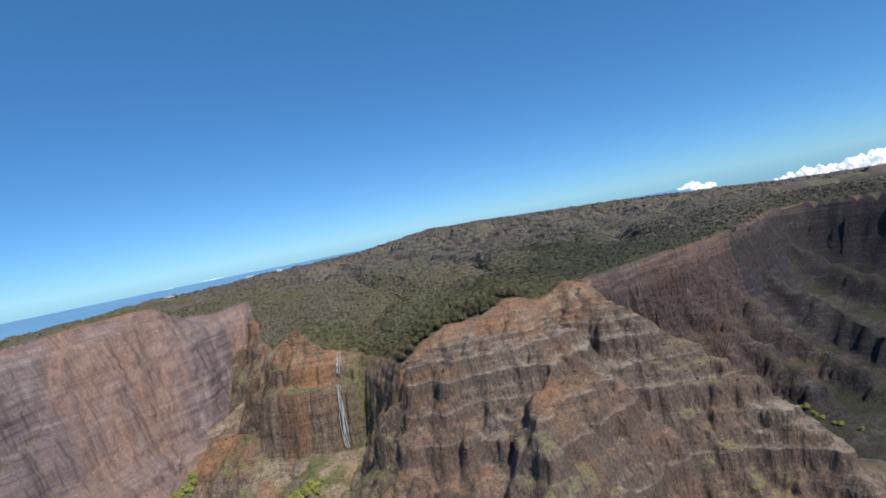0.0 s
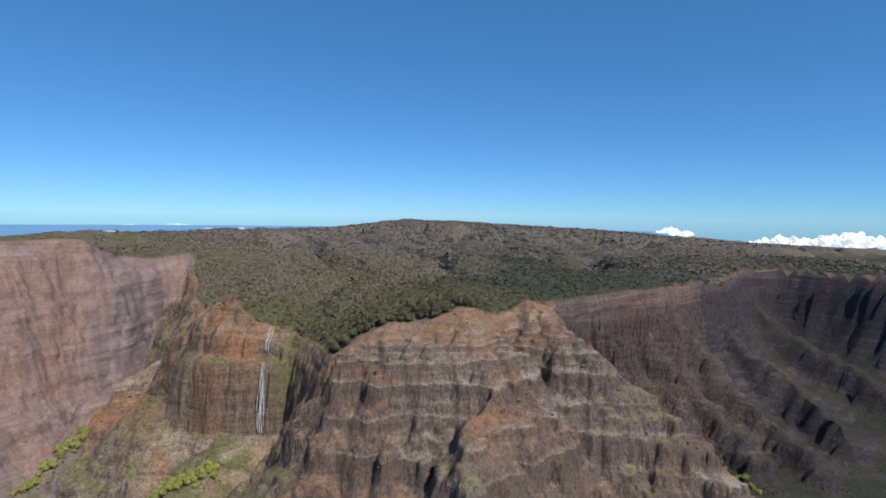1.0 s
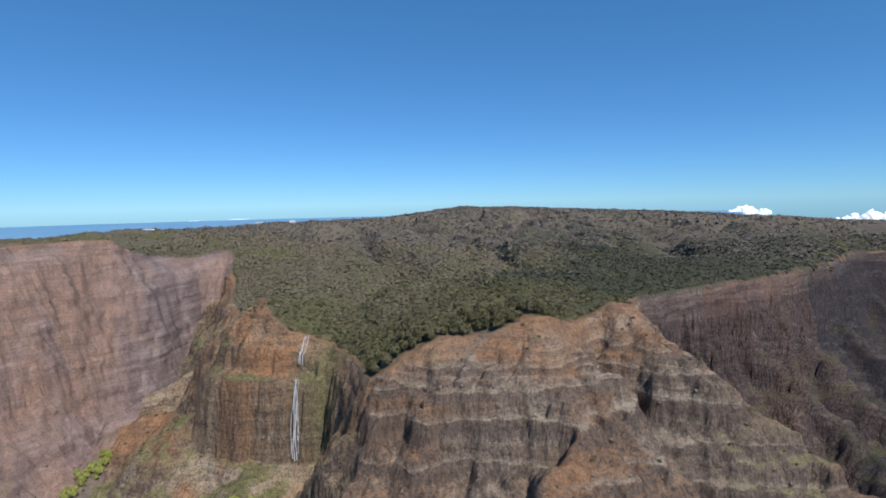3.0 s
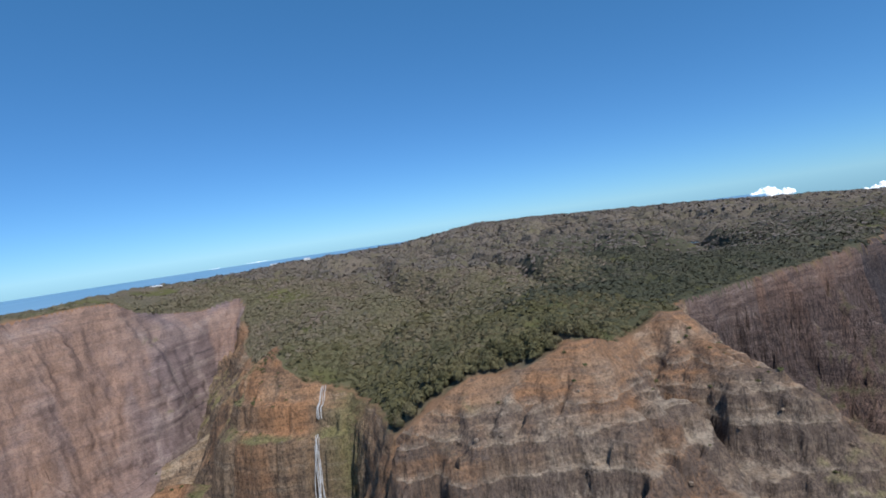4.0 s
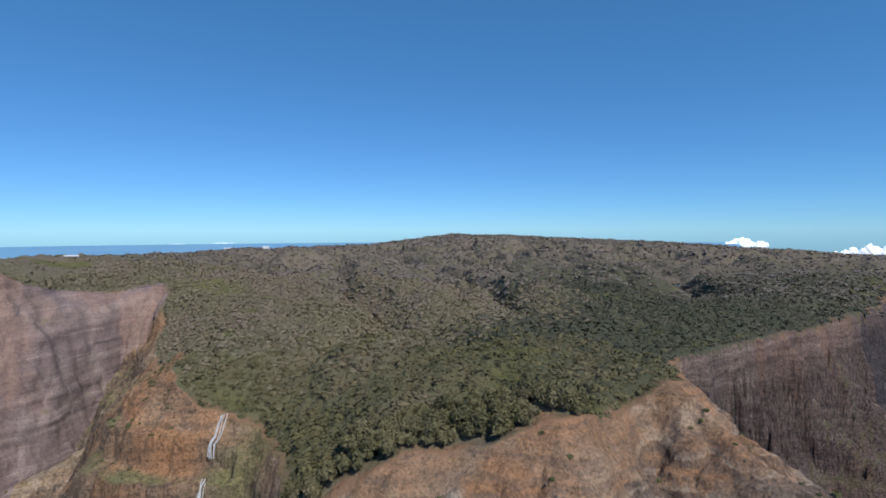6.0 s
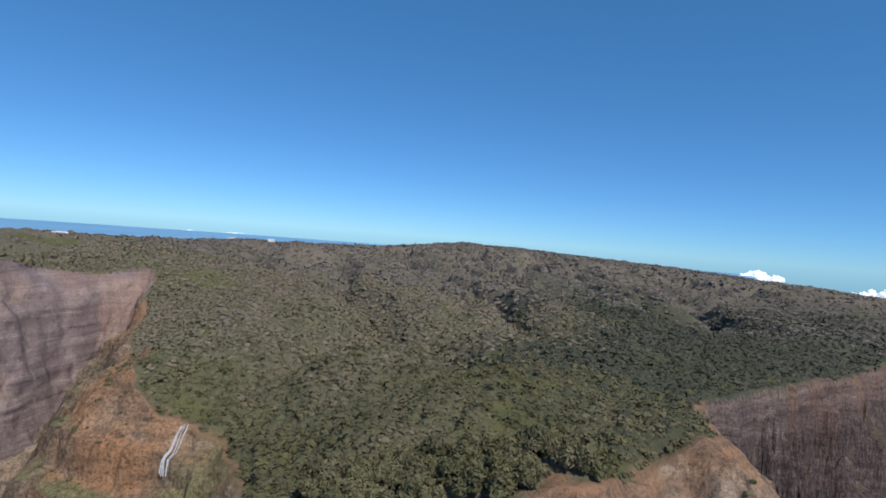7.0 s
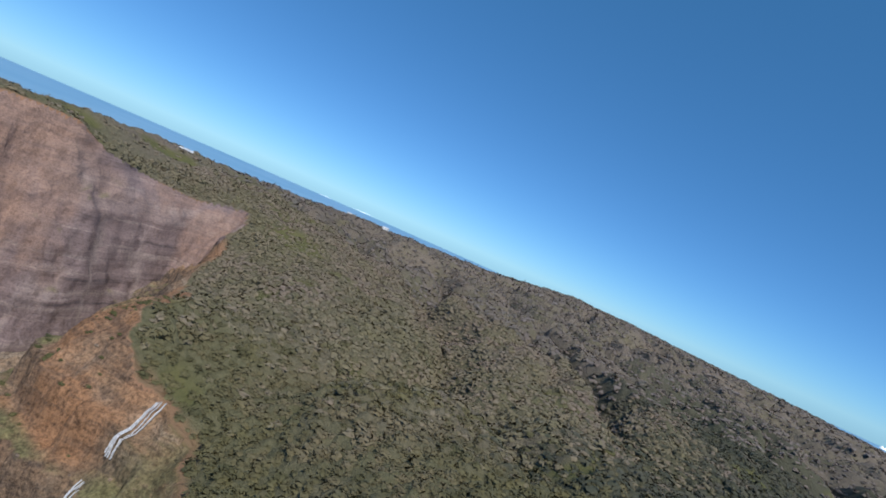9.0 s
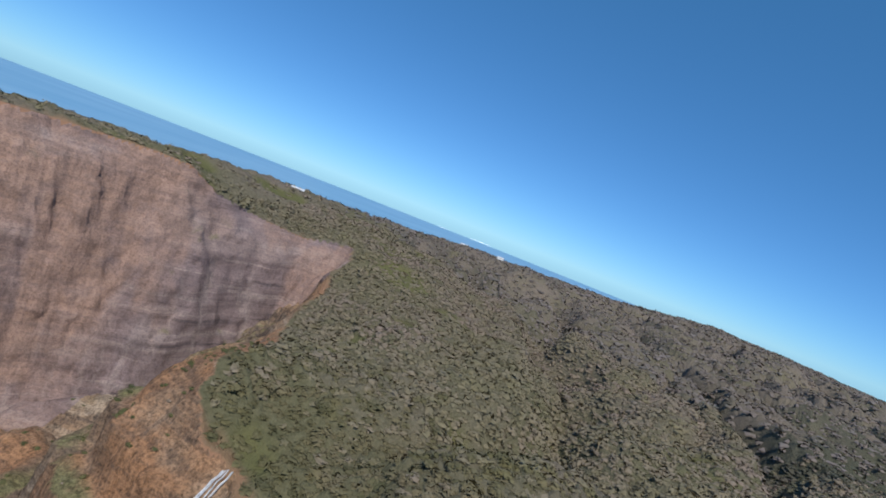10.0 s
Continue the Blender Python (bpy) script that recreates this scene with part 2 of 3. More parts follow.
# ---- the lie of the land ----
def pn(x, y, seed):
    """Gradient noise, about -1 to 1."""
    xi, yi = np.floor(x).astype(np.int64), np.floor(y).astype(np.int64)
    fx, fy = x - xi, y - yi
    u, v = fx * fx * fx * (fx * (fx * 6 - 15) + 10), fy * fy * fy * (fy * (fy * 6 - 15) + 10)

    def angle(p, q):
        h = (p * 374761393 + q * 668265263 + seed * 974634777) & 0xFFFFFFFF
        h = ((h ^ (h >> 13)) * 1274126177) & 0xFFFFFFFF
        return (h ^ (h >> 16)) / 4294967296.0 * 2 * np.pi

    x0, y0, x1, y1 = xi.min(), yi.min(), xi.max() + 2, yi.max() + 2
    if (x1 - x0) * (y1 - y0) < 2 * xi.size:
        wide = y1 - y0
        table = angle(*np.meshgrid(np.arange(x0, x1), np.arange(y0, y1), indexing="ij")).ravel()
        cosines, sines, cell = np.cos(table), np.sin(table), (xi - x0) * wide + (yi - y0)

        def corner(i, j):
            k = cell + (i * wide + j)
            return cosines[k] * (fx - i) + sines[k] * (fy - j)
    else:
        def corner(i, j):
            a = angle(xi + i, yi + j)
            return np.cos(a) * (fx - i) + np.sin(a) * (fy - j)

    a = corner(0, 0) * (1 - u) + corner(1, 0) * u
    b = corner(0, 1) * (1 - u) + corner(1, 1) * u
    return (a * (1 - v) + b * v) * 1.5


def fbm(x, y, size, seed, octaves=4, gain=0.5):
    total, amp, k = 0.0, 1.0, 1.0 / size
    for o in range(octaves):
        total = total + amp * pn(x * k + 17.3 * o, y * k - 9.1 * o, seed + o)
        amp, k = amp * gain, k * 2.03
    return total


def ridged(x, y, size, seed, octaves=3):
    total, amp, k = 0.0, 1.0, 1.0 / size
    for o in range(octaves):
        total = total + amp * (1 - 2 * np.abs(pn(x * k + 5.7 * o, y * k + 3.3 * o, seed + o)))
        amp, k = amp * 0.5, k * 2.1
    return total


def ease(a, b, v):
    t = np.clip((v - a) / (b - a), 0, 1)
    return t * t * (3 - 2 * t)


# the plateau's rim, west to east: x, y, height, steepness of the wall below
RIM_WEST = [(-1500, -900, 330, 1.0), (-620, 120, 350, 1.4), (-455, 330, 364, 1.8), (-392, 420, 368, 2.0), (-360, 480, 370, 2.2), (-345, 522, 371, 2.2),
            (-328, 550, 372, 2.2), (-316, 570, 371, 2.2), (-311, 592, 358, 2.0), (-304, 630, 350, 1.8), (-294, 660, 345, 1.6), (-279, 676, 350, 1.8), (-262, 681, 351, 2.2)]
RIM_FALLS = [(-249, 652, 331, 2.2), (-230, 612, 312, 1.6), (-214, 586, 305, 1.3), (-200, 567, 304, 1.2), (-186, 549, 313, 1.1), (-172, 538, 321, 1.0), (-158, 526, 325, 1.0), (-150, 503, 327, 1.0),
             (-145, 483, 327, 1.3), (-135, 473, 322, 1.9), (-123, 469, 313, 2.2), (-111, 470, 307.5, 2.4), (-94, 462, 303, 2.2), (-78, 444, 303, 2.8), (-64, 420, 305, 3.4), (-54, 392, 308, 3.6)]
RIM_MAIN = [(-47, 367, 312, 3.2), (-36, 366, 317, 1.7), (-24, 370, 325, 1.0), (-13, 375, 331, 1.0), (0, 375, 330, 1.0), (14, 375, 332, 1.2), (26, 376, 336, 1.3), (36, 377, 339.5, 1.3),
            (46, 379, 339.5, 1.4), (54, 396, 334, 1.9), (62, 411, 328, 2.2), (73, 424, 330, 2.0), (88, 432, 337, 1.4), (98, 442, 334, 1.4), (108, 472, 326, 1.3), (122, 520, 320, 1.5)]
RIM_FAR = [(140, 552, 319, 2.6), (165, 573, 318, 3.0), (193, 594, 317, 3.2), (217, 614, 317, 3.2), (250, 645, 316, 3.0), (293, 673, 315, 3.0), (345, 728, 313, 2.8), (405, 780, 312, 2.6), (464, 835, 311, 2.2),
           (535, 935, 308, 1.8), (595, 995, 308, 1.6), (655, 985, 310, 1.6), (700, 915, 311, 1.6), (735, 830, 312, 1.6), (770, 740, 314, 1.5), (830, 650, 316, 1.4), (950, 540, 318, 1.2), (1300, 380, 320, 1.2), (3500, -200, 330, 1.0)]
RIM = np.array(RIM_WEST + RIM_FALLS + RIM_MAIN + RIM_FAR, float)
SIDE = np.array([0] * len(RIM_WEST) + [1] * len(RIM_FALLS) + [2] * len(RIM_MAIN) + [3] * len(RIM_FAR))
RING = [(x, y) for x, y, _, _ in RIM] + [(6000, 6000), (-6000, 6000), (-6000, -900)]

# spurs that run out from the walls into the canyon: x, y, crest height, then the flank's slope
SPURS = [([(-13, 376, 331), (-12, 353, 317)], 1.1), ([(42, 378, 340), (31, 355, 318)], 1.0), ([(42, 378, 340), (45, 352, 318)], 1.0), ([(44, 379, 340), (59, 364, 319)], 1.0), ([(24, 376, 336), (19, 354, 318)], 1.0), ([(4, 375, 331), (3, 355, 317)], 1.1),
         ([(88, 432, 337), (78, 404, 321)], 0.95), ([(88, 432, 337), (96, 402, 325), (99, 388, 320)], 0.95), ([(90, 433, 337), (113, 412, 318)], 0.95),
         ([(99, 390, 322), (112, 382, 314), (140, 366, 296), (181, 346, 271), (200, 305, 238), (214, 250, 200)], 1.05),
         ([(43, 356, 316), (50, 330, 300), (37, 300, 287), (30, 262, 250), (22, 215, 205)], 1.1),
         ([(-40, 350, 317), (-44, 333, 279), (-62, 292, 240), (-75, 240, 205)], 1.3),
         ([(-46, 338, 276), (-62, 316, 250), (-80, 286, 218)], 0.75), ([(-58, 372, 283), (-74, 358, 248), (-96, 335, 216)], 0.8),
         ([(-6, 345, 300), (-4, 322, 277), (-14, 285, 240), (-20, 240, 205)], 0.9),
         ([(-172, 494, 262), (-196, 474, 250), (-235, 480, 246), (-262, 470, 232), (-292, 425, 196)], 0.72),
         ([(-214, 572, 290), (-232, 548, 262), (-262, 512, 242), (-290, 465, 212)], 0.62),
         ([(-135, 440, 236), (-140, 405, 221), (-150, 360, 200)], 0.55),
         ([(255, 660, 285), (300, 615, 240), (318, 590, 214), (335, 520, 180)], 1.1),
         ([(330, 720, 290), (362, 650, 236), (385, 590, 192), (400, 520, 165)], 1.1),
         ([(440, 860, 285), (455, 760, 240), (470, 680, 205), (480, 590, 170)], 1.1),
         ([(560, 985, 290), (600, 880, 240), (620, 780, 205), (640, 680, 175)], 1.1)]


def rim_field(x, y):
    """Distance from the rim (positive on the plateau), the rim's height and steepness hereabouts, and which wall is nearest."""
    best, side, along, run = np.full(x.shape, 1e9), np.zeros(x.shape, int), np.zeros(x.shape), 0.0
    top, steep, weight, falls, west = [np.zeros(x.shape) for _ in range(5)]
    for i in range(len(RIM) - 1):
        (ax, ay, az, ak), (bx, by, bz, bk) = RIM[i], RIM[i + 1]
        t = np.clip(((x - ax) * (bx - ax) + (y - ay) * (by - ay)) / ((bx - ax) ** 2 + (by - ay) ** 2), 0, 1)
        d = np.hypot(x - ax - t * (bx - ax), y - ay - t * (by - ay))
        near = d < best
        length = math.hypot(bx - ax, by - ay)
        best, side, along = np.where(near, d, best), np.where(near, SIDE[i], side), np.where(near, run + t * length, along)
        run += length
        w = 1 / (d + 3.0) ** 4
        top, steep, weight = top + w * (az + t * (bz - az)), steep + w * (ak + t * (bk - ak)), weight + w
        falls, west = falls + w * (SIDE[i] == 1), west + w * (SIDE[i] == 0)
    inside = np.zeros(x.shape, bool)
    for (ax, ay), (bx, by) in zip(RING, RING[1:] + RING[:1]):
        cross = (ay > y) != (by > y)
        with np.errstate(divide="ignore", invalid="ignore"):
            inside ^= cross & (x < (bx - ax) * (y - ay) / (by - ay + 1e-12) + ax)
    return np.where(inside, best, -best), top / weight, steep / weight, side, falls / weight, west / weight, along


# skyline of the plateau seen from the rim: bearing, distance of the crest, its height
CREST = np.array([(-110, 520, 344), (-75, 500, 360), (-50, 620, 365), (-37, 720, 368), (-29, 800, 371), (-24, 1000, 366), (-16, 1500, 356), (-9, 1900, 349), (-5, 2300, 360),
                  (-1.5, 2600, 377), (4, 2700, 369), (12, 2700, 352), (20, 2600, 337), (32, 2500, 306), (45, 2600, 293), (70, 2800, 300), (110, 3000, 320)], float)
# heights of the plateau back from the rim
NEAR = np.array([(-227, 790, 356), (-152, 608, 336), (-102, 614, 334), (-72, 515, 334), (-50, 460, 331), (27, 506, 338), (-114, 545, 326), (-110, 631, 343), (257, 720, 322),
                 (118, 540, 328), (-330, 720, 362), (-364, 699, 374), (-20, 430, 330), (60, 450, 336), (0, 700, 338), (120, 720, 340), (-420, 600, 366), (350, 900, 318)], float)
# hard and soft beds: a level in the smooth slope, and the level to which the beds shift it
beds = random.Random(8)
soft, hard = [beds.uniform(4.0, 8.0) for _ in range(24)], [beds.choice((4.0, 5.0, 7.0, 10.0)) for _ in range(24)]
yield_ = (sum(soft) + sum(hard) - 1.9 * sum(soft)) / sum(hard)
LAYERS_IN, LAYERS_OUT = [20.0, 60.0], [20.0, 60.0]
for a_, b_ in zip(soft, hard):
    LAYERS_IN += [LAYERS_IN[-1] + 1.9 * a_, LAYERS_IN[-1] + 1.9 * a_ + yield_ * b_]
    LAYERS_OUT += [LAYERS_OUT[-1] + a_, LAYERS_OUT[-1] + a_ + b_]
LAYERS_IN, LAYERS_OUT = np.array(LAYERS_IN + [500.0]), np.array(LAYERS_OUT + [500.0])
MAIN_IN = np.array([60, 186, 191, 205, 207, 222, 227, 243, 245, 262, 267, 281, 282.5, 296.5, 299.5, 302.5, 306, 309.5, 310.4, 314, 314.8, 319, 319.6, 325, 430], float)
MAIN_OUT = np.array([60, 183, 195, 204, 208, 219, 231, 242, 246, 258, 271, 280, 283.5, 293.5, 302, 303.5, 311, 312, 314.2, 315.2, 317.4, 318.6, 320.4, 325, 430], float)
FALLS_IN = np.array([60, 212, 222, 241, 264, 287, 291, 303, 430], float)
FALLS_OUT = np.array([60, 213, 223, 233, 283, 288, 302, 305, 430], float)


def land(x, y):
    """Height of the ground and its masks at arrays x, y."""
    wx = x + 8 * fbm(x, y, 70, 3, 3) + 6 * fbm(x, y, 19, 8, 3)
    wy = y + 8 * fbm(x, y, 70, 5, 3) + 6 * fbm(x, y, 19, 9, 3)
    d, top, steep, side, falls, west, along = rim_field(0.55 * x + 0.45 * wx, 0.55 * y + 0.45 * wy)
    # plateau
    r, az = np.hypot(x, y), np.degrees(np.arctan2(x, y))
    cr, cz = np.interp(az, CREST[:, 0], CREST[:, 1]), np.interp(az, CREST[:, 0], CREST[:, 2])
    near, weight = np.zeros(x.shape), np.zeros(x.shape)
    for px, py, pz in NEAR:
        w = 1 / ((x - px) ** 2 + (y - py) ** 2 + 900) ** 1.5
        near, weight = near + w * pz, weight + w
    near = near / weight
    out = ease(0.42, 1.0, r / cr)
    high = near * (1 - out) + cz * out
    gx_, gy_ = x + 0.3 * y + 25 * fbm(x, y, 120, 33, 2), 0.38 * y
    roll = fbm(x, y, 260, 21, 4) * 12 + 3 - 38 * np.clip(1 - np.abs(pn(gx_ / 130, gy_ / 130, 31)) / 0.36, 0, 1) ** 1.2 - 12 * np.clip(1 - np.abs(pn(gx_ / 55, gy_ / 55, 32)) / 0.30, 0, 1)
    high = high + roll * ease(35, 260, d) * (1 - 0.9 * ease(0.72, 0.98, r / cr) * (r < 1.3 * cr))
    high = high + fbm(x, y, 45, 41, 3) * 2.2 * ease(10, 60, d)
    beyond = np.clip(r - cr, 0, None)
    high = high - beyond * np.interp(az, [-70, -30, -15, 10], [0.13, 0.13, 0.06, 0.05])
    brook = np.abs(x + 112 - 0.42 * (y - 470) - 14 * np.sin((y - 470) / 45))
    high = high - 16 * np.exp(-(brook / 17) ** 2) * ease(474, 500, y) * (1 - ease(560, 720, y))
    flat = ease(2, 70, d)
    high = top * (1 - flat) + high * flat
    # canyon walls: soil slope, cliff, talus, cliff, talus, floor
    s = np.clip(-d, 0, None)
    twist = along + 5 * fbm(x, y, 40, 55, 2)
    rib = ridged(twist, 0.25 * s, 44, 51, 2) * (3.4 + 1.4 * ease(22, 50, s)) + ridged(twist, 0.22 * s, 15, 52, 2) * (2.1 + 3.0 * (1 - ease(22, 42, s))) + ridged(twist, 0.3 * s, 5.5, 53, 2) * 1.0
    broad = ridged(wx, wy, 46, 57, 3) * 5 + ridged(x, y, 6.5, 91, 2) * 0.9
    plain_ = ease(0.4, 0.9, west)
    rib = rib * (1 - 0.88 * plain_) + plain_ * (6 * fbm(x + 0.6 * y, y, 60, 58, 5) + 2)
    rib = rib + plain_ * ease(520, 440, y) * 6 * np.clip(1 - np.abs(pn(twist / 55, 0.02 * s, 59)) / 0.08, 0, 1)
    basin = ease(-62, -85, x) * ease(-330, -300, x) * ease(540, 500, y)
    broad = broad * (1 - 0.75 * basin)
    front = ease(-62, -45, x) * ease(150, 110, x)
    rib, broad = rib * (1 - 0.45 * front * ease(22, 55, s)), broad * (1 - 0.45 * front)
    rib = rib * (1 + 0.5 * ease(110, 180, x) * ease(520, 420, x)) * (1 - 0.6 * ease(-8, -40, x) * ease(-90, -75, x))
    vein = np.minimum(np.abs(pn(twist / 15, 0.22 * s / 15, 52)), 1.6 * np.abs(pn(twist / 44, 0.25 * s / 44, 51)))
    fade = ease(60, 150, s)
    s = np.clip(s + np.where((x > 125) & (x < 430), ease(0, 5, s), ease(1, 16, s)) * ((rib - 3) * (1 - fade) + (broad - 3) * fade) + ease(60, 200, s) * ridged(wx, wy, 130, 61, 3) * 22 * (1 - 0.6 * basin), 0, None)
    q = s * steep
    q = np.where((x > 125) & (q > 70), 70 + 1.15 * (s - 70 / steep), q)
    drop = np.interp(q, [0, 26, 62, 112, 200, 340, 600, 1500, 3500], [0, 17, 63, 120, 156, 184, 205, 225, 120])
    low = top - drop
    floor = 118 + 0.05 * np.hypot(x + 150, y - 200) * 0.6 + 10 * fbm(x, y, 160, 71, 3)
    for line, slope in SPURS:
        for (ax, ay, az_), (bx, by, bz) in zip(line, line[1:]):
            t = np.clip(((wx - ax) * (bx - ax) + (wy - ay) * (by - ay)) / ((bx - ax) ** 2 + (by - ay) ** 2), 0, 1)
            e = np.hypot(wx - ax - t * (bx - ax), wy - ay - t * (by - ay))
            e = e + 2.5 * ease(2, 18, e) * ridged(wx, wy, 24, 77, 2) * (1 - 0.7 * basin)
            low = np.maximum(low, az_ + t * (bz - az_) - slope * np.sqrt(e * e + 9) + 3 * slope - 0.007 * slope ** 3 * e * e)
    low = np.maximum(low, np.minimum(floor, top - 60))
    level = low + 2.4 * fbm(x, y, 150, 81, 3) + 0.9 * fbm(x, y, 16, 83, 2)
    step = np.interp(level, LAYERS_IN, LAYERS_OUT) - level
    band_ = np.interp(level, MAIN_IN, MAIN_OUT) - level
    bench = np.interp(level, FALLS_IN, FALLS_OUT) - level
    gain, east = ease(0.45, 0.8, falls) * (1 - ease(-98, -84, x)) * ease(-204, -188, x), ease(100, 170, x)
    step = ((band_ * (1 - east) + step * east) * (1 - gain) + bench * gain) * (1 - 0.45 * ease(0.4, 0.9, west))
    step = step * (1 - 0.8 * basin * ease(238, 226, level)) * (0.35 + 0.65 * ease(-195, -172, x) + 0.3 * ease(-250, -270, x))
    low = low + step * ease(3, 16, s) * (1 - 0.4 * ease(160, 320, s)) + ridged(x, y, 5, 95, 2) * 0.4 * ease(3, 14, s)
    low = np.minimum(low, top - 0.05 * s)
    h = np.where(d >= 0, high, np.minimum(low, np.maximum(top, high)))
    # the closed canopy lifts the sheet under the trees
    wood = ease(3.5, 8, d) * (1 - ease(0.25, 0.6, fbm(x, y, 55, 111, 3) - 0.6 * ease(60, 200, d)))
    h = h + wood * (1.6 + 3.2 * np.abs(pn(x / 7.5, y / 7.5, 171)) + 1.6 * np.abs(pn(x / 3.6, y / 3.6, 172)) + 1.2 * fbm(x, y, 26, 175, 2))
    riser = (np.interp(level, LAYERS_IN, np.gradient(LAYERS_OUT, LAYERS_IN)) * east + np.interp(level, MAIN_IN, np.gradient(MAIN_OUT, MAIN_IN)) * (1 - east)) * (1 - gain) \
        + np.interp(level, FALLS_IN, np.gradient(FALLS_OUT, FALLS_IN)) * gain
    return h, d, top, side, s, riser, vein


def graded(lo, hi, a, b, step, grow_down, grow_up):
    mid = list(np.arange(a, b, step))
    up, v, st = [], mid[-1], step
    while v < hi:
        st *= grow_up
        v += st
        up.append(v)
    down, v, st = [], a, step
    while v > lo:
        st *= grow_down
        v -= st
        down.append(v)
    return np.array(down[::-1] + mid + up)


GX = graded(-4600, 4600, -300, 200, 1.1, 1.024, 1.022)
GY = graded(-4600, 4600, 270, 490, 0.85, 1.06, 1.0135)
XX, YY = np.meshgrid(GX, GY)
HH, DD, TOP, WALL, SS, RISER, VEIN = land(XX, YY)
gx, gy = np.gradient(HH, GX, axis=1), np.gradient(HH, GY, axis=0)
SLOPE = np.hypot(gx, gy)
patch = fbm(XX, YY, 60, 101, 4)
# bare earth scars: x, y, radius
SCARS = [(44, 366, 13), (92, 418, 13), (20, 366, 9), (104, 412, 9), (-258, 482, 24), (-240, 470, 18), (-280, 445, 20), (-146, 478, 22), (-135, 468, 16), (46, 318, 14), (40, 300, 13), (98, 398, 13), (42, 366, 10), (-46, 322, 9), (-66, 318, 8), (0, 300, 8), (-335, 535, 26), (-300, 520, 18), (-352, 490, 28), (-318, 470, 20), (-225, 475, 14), (-100, 425, 10), (-85, 400, 9), (-160, 500, 15), (-166, 520, 12), (-140, 474, 12), (-150, 486, 12), (-126, 462, 10), (-205, 452, 13), (-182, 428, 9)]
scar = sum(np.exp(-(((XX - a_) ** 2 + (YY - b_) ** 2) / c_ ** 2)) for a_, b_, c_ in SCARS)
VEG = np.where(DD > 0, ease(0.25, 0.6, fbm(XX, YY, 55, 111, 3) - 0.6 * ease(60, 200, DD)) * (DD > 6),
               (1 - ease(0.75, 1.5, SLOPE)) * ease(-0.45, 0.25, patch + 0.3 * ease(40, 140, SS) - 0.25 + 0.75 * ease(-20, -75, XX) + 0.3 * (WALL == 3) + -0.12 * (WALL == 2) - 0.6 * ease(-170, -195, XX) * ease(470, 510, YY) - scar) * ease(6, 20, SS))
VEG = np.where(DD < 0, np.clip(VEG + 0.9 * np.exp(-((XX + 90) / 15) ** 2 - ((YY - 452) / 24) ** 2), 0, 1), VEG)
RED = np.where(DD > 0, (1 - ease(1.0, 6.0, DD + 2.5 * fbm(XX, YY, 9, 121, 2))) * ease(-0.5, 0.3, patch) * np.where(WALL == 3, 0.2, 0.8),
               np.clip(np.maximum((1 - ease(np.where(WALL == 0, 5, 8), np.where(WALL == 0, 24, 27), SS + 3 * fbm(XX, YY, 25, 133, 3))) * ease(-0.6, 0.4, patch) * np.where(WALL == 3, 0.7, 0.8), np.where(WALL == 2, ease(-0.2, 0.3, fbm(XX, YY, 48, 131, 4)) * 0.85, ease(0.12, 0.5, fbm(XX, YY, 48, 131, 4)) * 0.65)) + scar, 0, 1))
PALE = (1 - ease(0.7, 1.3, RISER)) * ease(-0.5, 0.3, fbm(XX, YY, 80, 141, 3) + 0.45 * (1 - ease(15, 60, SS))) * ease(6, 14, SS)
PALE = np.clip(PALE * np.where(WALL == 0, 0.5, 1) + (1 - ease(0.02, 0.07, VEIN)) * ease(10, 30, SS) * (1 - ease(100, 170, SS)) * ease(-0.4, 0.3, fbm(XX, YY, 60, 151, 2)), 0, 1) * (DD < 0)
CLIFF = np.where((WALL == 2) | (WALL == 3), ease(0.5, 1.1, SLOPE), ease(0.9, 1.8, SLOPE)) * ease(0.9, 1.5, RISER) * (DD < 0) * np.where(WALL == 0, 0.22 * ease(6, 45, SS), ease(6, 14, SS)) * np.clip(1 - 0.8 * scar, 0, 1)


# cloud shade on the eastern wood, painted as darker floor and leaves
CLOUD_SHADE = ease(-45, 45, XX - (48 + 0.10 * (YY - 560) + 34 * np.sin(YY / 47.0))) * (1 - ease(1000, 1300, YY))


def height(x, y):
    """Height of the built sheet at one place."""
    i, j = np.searchsorted(GX, x) - 1, np.searchsorted(GY, y) - 1
    u, v = (x - GX[i]) / (GX[i + 1] - GX[i]), (y - GY[j]) / (GY[j + 1] - GY[j])
    return (HH[j, i] * (1 - u) + HH[j, i + 1] * u) * (1 - v) + (HH[j + 1, i] * (1 - u) + HH[j + 1, i + 1] * u) * v


def mesh_from(name, verts, faces, mat, smooth=True):
    me = bpy.data.meshes.new(name)
    faces = np.asarray(faces, np.int32)
    k = faces.shape[1]
    me.vertices.add(len(verts))
    me.vertices.foreach_set("co", np.asarray(verts, np.float32).ravel())
    me.loops.add(faces.size)
    me.loops.foreach_set("vertex_index", faces.ravel())
    me.polygons.add(len(faces))
    me.polygons.foreach_set("loop_start", np.arange(0, faces.size, k, dtype=np.int32))
    me.polygons.foreach_set("use_smooth", np.full(len(faces), smooth))
    me.update(calc_edges=True)
    me.materials.append(mat)
    return me


ny, nx = XX.shape
idx = np.arange(nx * ny).reshape(ny, nx)
QUADS = np.stack([idx[:-1, :-1], idx[:-1, 1:], idx[1:, 1:], idx[1:, :-1]], -1).reshape(-1, 4)
quad = lambda f: (f[:-1, :-1] + f[:-1, 1:] + f[1:, 1:] + f[1:, :-1]).reshape(-1) / 4
qd, qs, qside = quad(DD), quad(SS), WALL[:-1, :-1].reshape(-1)
